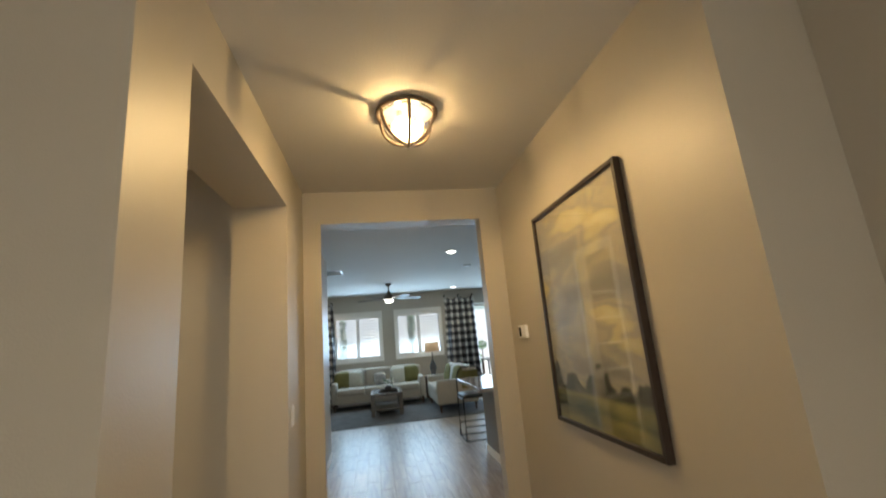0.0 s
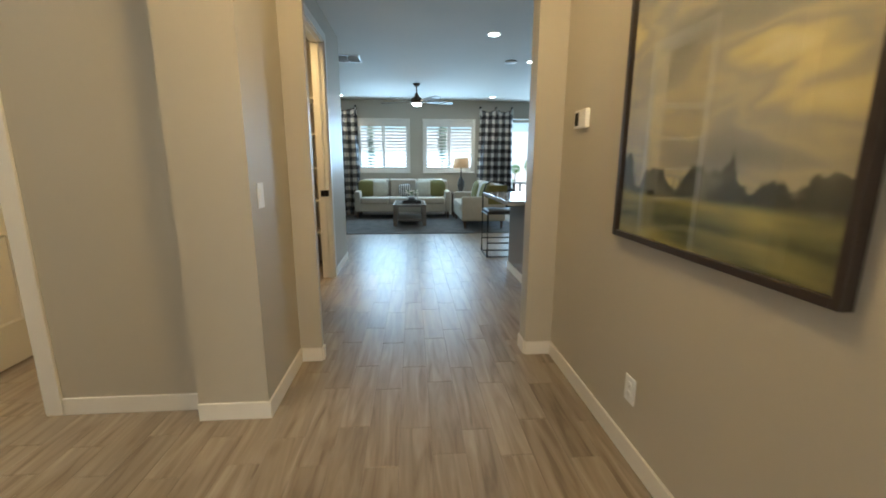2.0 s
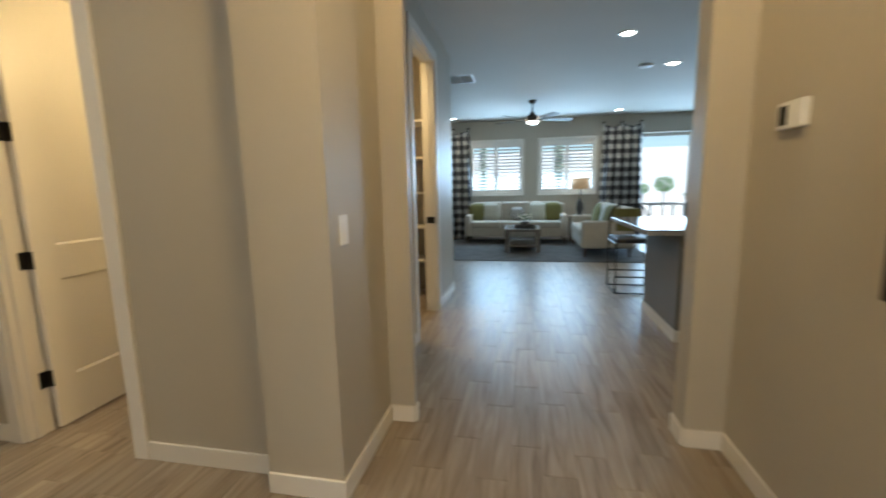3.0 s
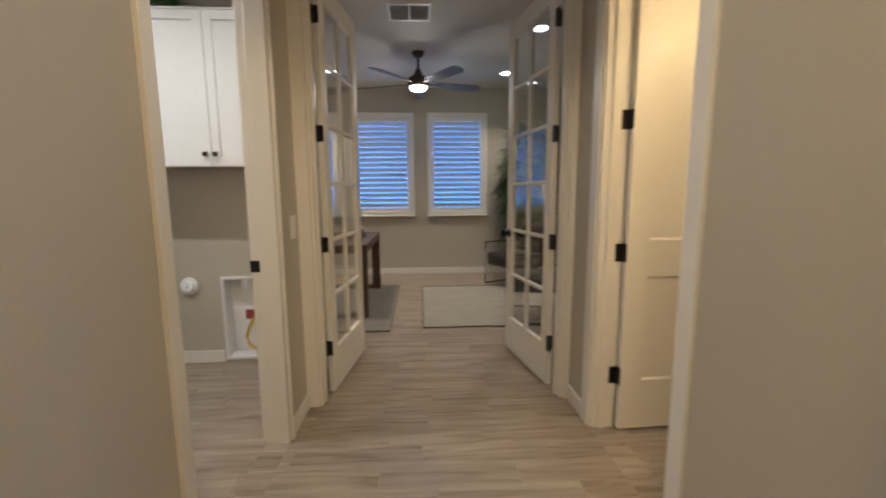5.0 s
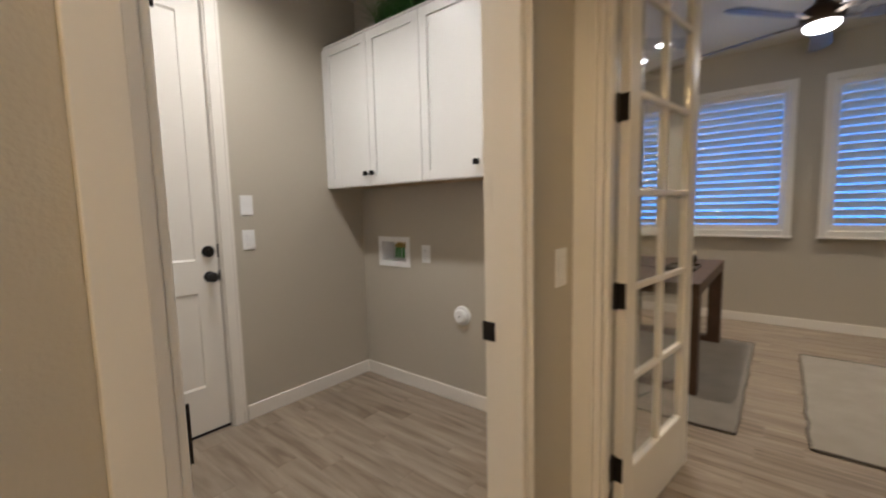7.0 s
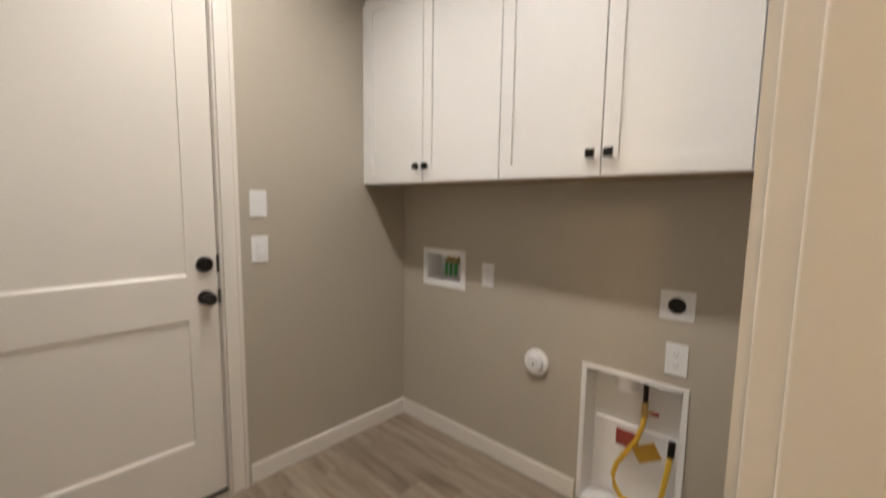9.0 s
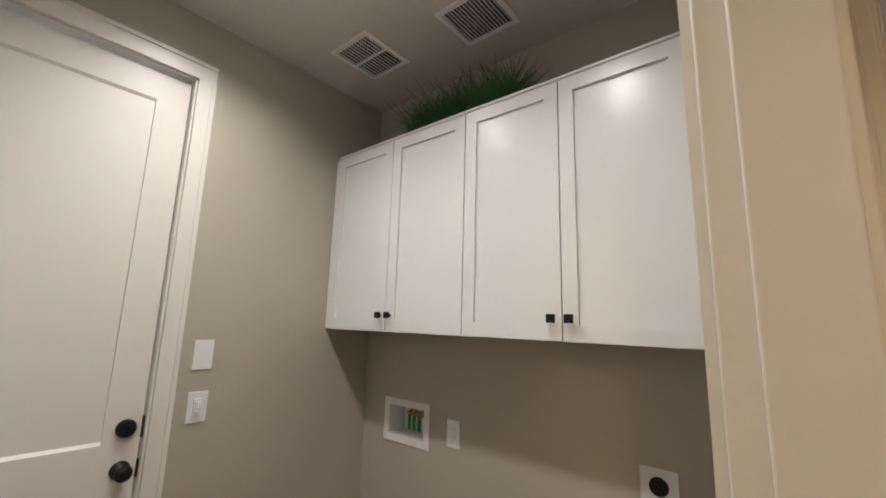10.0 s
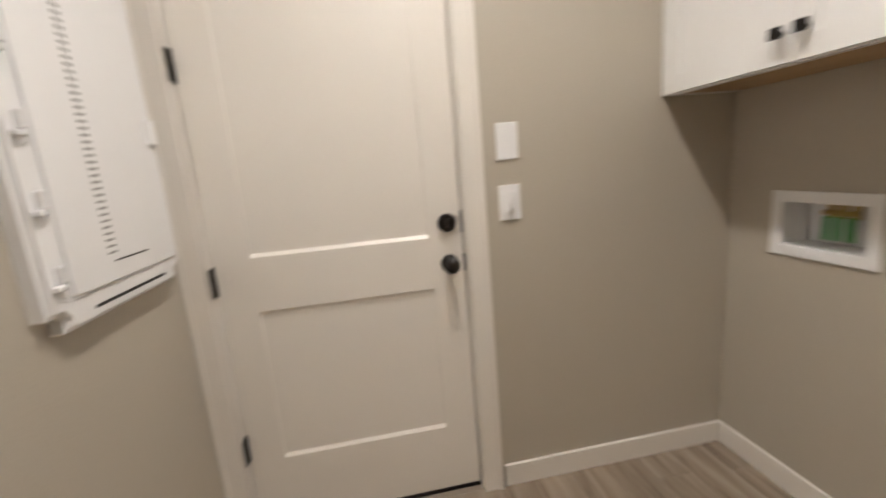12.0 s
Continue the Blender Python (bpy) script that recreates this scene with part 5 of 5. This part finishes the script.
def curtain(x0, x1, y, z1, label, folds, knobs):
    d = thing("curtain", pose((x0 + x1) / 2, y, 0), label, "curtain", "checked curtains")
    w = x1 - x0
    bm = bmesh.new()
    uv = bm.loops.layers.uv.new("UVMap")
    nx, nz = folds * 12, 26
    grid, st = [], {}
    for j in range(nz + 1):
        row, t = [], j / nz
        for i in range(nx + 1):
            u = i / nx
            ph = 2 * math.pi * folds * u
            spread = 1.0 + 0.05 * math.sin(3.1 * t + 1.0)
            sag = 0.03 * (1 - math.cos(2 * math.pi * (len(knobs) - 1) * u)) * max(0, t - 0.93) / 0.07 if len(knobs) > 1 else 0
            v = bm.verts.new(((u - 0.5) * w * spread + 0.010 * math.sin(ph * 2 + t), (0.085 + 0.020 * math.sin(2.3 * i / nx * 6)) * math.sin(ph + 0.7 * math.sin(4 * t + u * 5)) * (0.55 + 0.45 * (1 - t)), 0.012 + (z1 - 0.012) * t - sag))
            st[v] = (u * w / 0.168 + 0.1, z1 * t / 0.20)
            row.append(v)
        grid.append(row)
    for a, b in zip(grid, grid[1:]):
        for i in range(nx):
            f = bm.faces.new((a[i], a[i + 1], b[i + 1], b[i]))
            for lp in f.loops:
                lp[uv].uv = st[lp.vert]
    c = part("cloth", bm, CHECK, d, "black and white checked cloth", smooth=True)
    sol = c.modifiers.new("thickness", 'SOLIDIFY')
    sol.thickness = 0.004
    for k in knobs:
        bm = bmesh.new()
        blob(bm, (k * w, 0.02, z1 + 0.035), (0.028, 0.028, 0.034), 2.0, 14, 10)
        part("knob", bm, BLACK, d, "dark curtain knob", smooth=True)
        bm = bmesh.new()
        rod(bm, (k * w, 0.0, z1 + 0.03), (k * w, 0.10, z1 + 0.03), 0.010, 10)
        part("peg", bm, BLACK, d)
        for s in (-1, 1):
            bm = bmesh.new()
            pts = [(k * w, -0.02, z1 + 0.02), (k * w + s * 0.02, -0.045, z1 - 0.03), (k * w + s * 0.035, -0.05, z1 - 0.10), (k * w + s * 0.03, -0.05, z1 - 0.17)]
            tube(bm, pts, 0.008, 6)
            part("tie", bm, CHECK, d, "cloth tie")
    return d


curtain(1.84, 2.68, 11.27, 2.53, "black and white checked curtain hung by the patio door", 5, (-0.46, 0.0, 0.46))
curtain(-1.72, -1.07, 11.27, 2.53, "black and white checked curtain hung in the corner", 4, (-0.1, 0.44))

# island, stool
d = thing("kitchen_island", pose(1.09, 4.84, 0), "kitchen island with a grey painted base", "island")
ISL = shade("grey_island_paint", (0.17, 0.155, 0.135), 0.5, var=0.05, scale=3)
boxes("body", ISL, d, [(0.262, 2.6, 0.08, 0.97, 0.0, 0.855)])
boxes("skirting", WHITE, d, [(0.249, 0.2615, 0.067, 0.983, 0.0, 0.09), (0.262, 2.6, 0.067, 0.0795, 0.0, 0.09), (0.262, 2.6, 0.9705, 0.983, 0.0, 0.09)], "white baseboard round the island")
d = thing("countertop", pose(1.09, 4.84, 0.8555), "polished pale quartz island worktop", "worktop")
boxes("slab", COUNTER, d, [(0.0, 2.66, 0.0, 1.34, 0, 0.044)], bevel=0.004, segs=2)


def bar_stool(m, label):
    d = thing("bar_stool", m, label, "stool", "bar stools")
    for y in (-0.215, 0.215):
        bm = bmesh.new()
        tube(bm, [(-0.22, y, 0.012), (0.22, y, 0.012), (0.215, y, 0.583), (-0.215, y, 0.583)], 0.013, 8, True)
        part("side_frame", bm, BLACK, d, "black metal sled leg frame")
    for x, z in ((-0.21, 0.20), (0.21, 0.20), (0.22, 0.012), (-0.22, 0.012)):
        bm = bmesh.new()
        rod(bm, (x, -0.215, z), (x, 0.215, z), 0.009, 8)
        part("foot_rail", bm, BLACK, d)
    boxes("seat", LEATHER, d, [(-0.22, 0.22, -0.215, 0.215, 0.585, 0.640)], "dark padded seat", bevel=0.02, segs=3, smooth=True)
    bm = bmesh.new()
    tube(bm, [(-0.20, -0.215, 0.583), (-0.215, -0.215, 0.84), (-0.225, -0.17, 0.96), (-0.23, -0.10, 1.0), (-0.23, 0.10, 1.0), (-0.225, 0.17, 0.96), (-0.215, 0.215, 0.84), (-0.20, 0.215, 0.583)], 0.010, 8)
    part("back_frame", bm, BLACK, d, "rounded black metal back frame", smooth=True)
    boxes("back_pad", GREEN_F, d, [(-0.232, -0.205, -0.135, 0.135, 0.68, 0.95)], "olive back pad", bevel=0.01, segs=2)
    return d


stool = bar_stool(pose(1.41, 6.58, 0, 0, 0, -90), "black metal counter stool with an olive back pad")

# ---- outside things ----
random.seed(21)


def shrub(x, y, r, lift, label):
    d = thing("shrub", pose(x, y, -0.02), label, "shrub", "garden shrubs")
    bm = bmesh.new()
    rod(bm, (0, 0, 0), (0, 0, r + lift), 0.03, 8, 0.02)
    part("stem", bm, OAK, d)
    bm = bmesh.new()
    for i in range(700):
        v = Vector((random.gauss(0, 1), random.gauss(0, 1), random.gauss(0, 1))).normalized() * r * random.uniform(0.6, 1.05)
        v.z = v.z * 0.9 + r * 1.05 + lift
        t = Vector((random.uniform(-1, 1), random.uniform(-1, 1), random.uniform(-1, 1))).normalized()
        s = t.cross(Vector((0.3, 0.2, 1))).normalized() * r * 0.07
        bm.faces.new([bm.verts.new(q) for q in (v, v + t * r * 0.1 + s, v + t * r * 0.22, v + t * r * 0.1 - s)])
    part("crown", bm, BUSH, d, "dense green leaves")


for x, y, r, lift in ((4.6, 16.0, 0.30, 0.90), (4.0, 16.1, 0.19, 0.88), (3.6, 16.6, 0.45, 0.0), (6.3, 16.4, 0.45, 0.0), (0.2, 16.8, 0.45, 0.0), (-1.4, 17.0, 0.5, 0.0), (2.4, 16.9, 0.4, 0.0)):
    shrub(x, y, r, lift, "rounded green shrub by the garden wall")


def column_tree(x, y, r, z0, z1, label):
    d = thing("cypress_tree", pose(x, y, -0.141), label, "tree", "garden trees")
    bm = bmesh.new()
    rod(bm, (0, 0, 0), (0, 0, z1 * 0.9), 0.05, 8, 0.015)
    part("trunk", bm, OAK, d)
    bm = bmesh.new()
    for i in range(900):
        u = random.random()
        a, rr = random.uniform(0, 6.283), r * (0.35 + 0.65 * math.sin(math.pi * min(0.96, 0.2 + 0.8 * u))) * random.uniform(0.5, 1.05)
        v = Vector((rr * math.cos(a), rr * math.sin(a), z0 + (z1 - z0) * u))
        t = Vector((random.uniform(-1, 1), random.uniform(-1, 1), random.uniform(0, 1.6))).normalized()
        s = t.cross(Vector((0.3, 0.2, 1))).normalized() * 0.03
        bm.faces.new([bm.verts.new(q) for q in (v, v + t * 0.06 + s, v + t * 0.15, v + t * 0.06 - s)])
    part("crown", bm, GLARE_LEAF, d, "narrow upright green foliage painted pale for the glare")


column_tree(-1.22, 16.0, 0.10, 0.2, 3.3, "slender cypress by the garden wall, painted pale for the glare")
column_tree(1.32, 16.2, 0.11, 1.5, 3.1, "young cypress with a bare lower trunk")
d = thing("patio_table", pose(3.75, 13.3, -0.019), "dark metal patio table on the slab", "table")
boxes("tabletop", BLACK, d, [(-0.45, 0.45, -0.45, 0.45, 0.70, 0.73)], bevel=0.004, segs=1)
for x in (-0.42, 0.38):
    for y in (-0.42, 0.38):
        boxes("leg", BLACK, d, [(x, x + 0.04, y, y + 0.04, 0, 0.6995)])

# ---- the plank tiles ----
PW, PL, GAP = 0.146, 0.610, 0.0026
areas = [(-0.322, 0.846, -1.6, 11.37), (-1.29, -0.322, -1.6, 1.15), (0.846, 1.48, -1.6, 1.15), (-0.468, -0.322, 1.15, 3.50), (-0.535, -0.468, 1.15, 1.462),
         (-0.535, -0.468, 3.00, 3.50), (0.846, 1.10, 1.15, 3.50), (-2.64, -0.468, 1.462, 3.00), (-0.40, -0.322, 3.50, 3.64), (0.846, 0.925, 3.50, 3.64),
         (-3.337, -1.41, -0.454, 1.342), (-2.31, -1.455, 1.342, 1.462), (-6.55, -3.457, -0.2, 1.462), (-6.55, -2.76, 1.462, 4.30), (-2.76, -2.64, 1.53, 2.96),
         (-2.33, -1.65, 3.00, 3.12), (-2.64, -0.99, 3.12, 4.30), (-0.68, -0.322, 3.64, 6.45), (-2.60, -0.322, 6.45, 11.37), (0.846, 6.5, 3.64, 11.37),
         (-1.90, -0.80, 4.42, 6.33), (-0.80, -0.68, 4.67, 5.50), (2.60, 4.80, 11.37, 11.40)]
floor = tagged(new("floor"), "wood-look porcelain plank floor in warm grey brown", "floor", kind="structure")
near_zone = lambda x, y: (-2.9 < x < 1.2 and 0.9 < y < 5.2) or (-3.4 < x < -1.4 and -0.5 < y <= 0.9)
shared, far_v, far_f, count = {}, [], [], 0
for ax0, ax1, ay0, ay1 in areas:
    i0, i1 = math.floor((ax0 + 0.03) / PW), math.floor((ax1 + 0.03) / PW)
    for i in range(i0, i1 + 1):
        off = 3.12 + (0.22 if i % 2 else 0.0) + 0.03 * ((i * 7) % 3)
        x0, x1 = max(ax0, -0.03 + i * PW + GAP / 2), min(ax1, -0.03 + (i + 1) * PW - GAP / 2)
        if x1 - x0 < 0.012:
            continue
        j0, j1 = math.floor((ay0 - off) / PL), math.floor((ay1 - off) / PL)
        for j in range(j0, j1 + 1):
            y0, y1 = max(ay0, off + j * PL + GAP / 2), min(ay1, off + (j + 1) * PL - GAP / 2)
            if y1 - y0 < 0.012:
                continue
            cx, cy = (x0 + x1) / 2, (y0 + y1) / 2
            a, b, e = (x1 - x0) / 2, (y1 - y0) / 2, 0.002
            vs = [(-a, -b, -0.004), (a, -b, -0.004), (a, b, -0.004), (-a, b, -0.004), (-a, -b, -0.0012), (a, -b, -0.0012), (a, b, -0.0012), (-a, b, -0.0012),
                  (-a + e, -b + e, 0), (a - e, -b + e, 0), (a - e, b - e, 0), (-a + e, b - e, 0)]
            fs = [(0, 1, 5, 4), (1, 2, 6, 5), (2, 3, 7, 6), (3, 0, 4, 7), (4, 5, 9, 8), (5, 6, 10, 9), (6, 7, 11, 10), (7, 4, 8, 11), (8, 9, 10, 11)]
            if near_zone(cx, cy) and count < 300 and min(a, b) > 0.01:
                key = (round(a, 4), round(b, 4))
                if key not in shared:
                    me = bpy.data.meshes.new("plank")
                    me.from_pydata(vs, [], fs)
                    me.materials.append(TILE)
                    shared[key] = me
                pk = new("plank", shared[key])
                pk.location = (cx, cy, 0)
                pk.parent = floor
                count += 1
            else:
                k = len(far_v)
                far_v += [(x + cx, y + cy, z) for x, y, z in vs]
                far_f += [tuple(q + k for q in f) for f in fs]
me = bpy.data.meshes.new("planks")
me.from_pydata(far_v, [], far_f)
me.materials.append(TILE_FAR)
rest = tagged(new("planks", me), kind="stuff")
rest.parent = floor
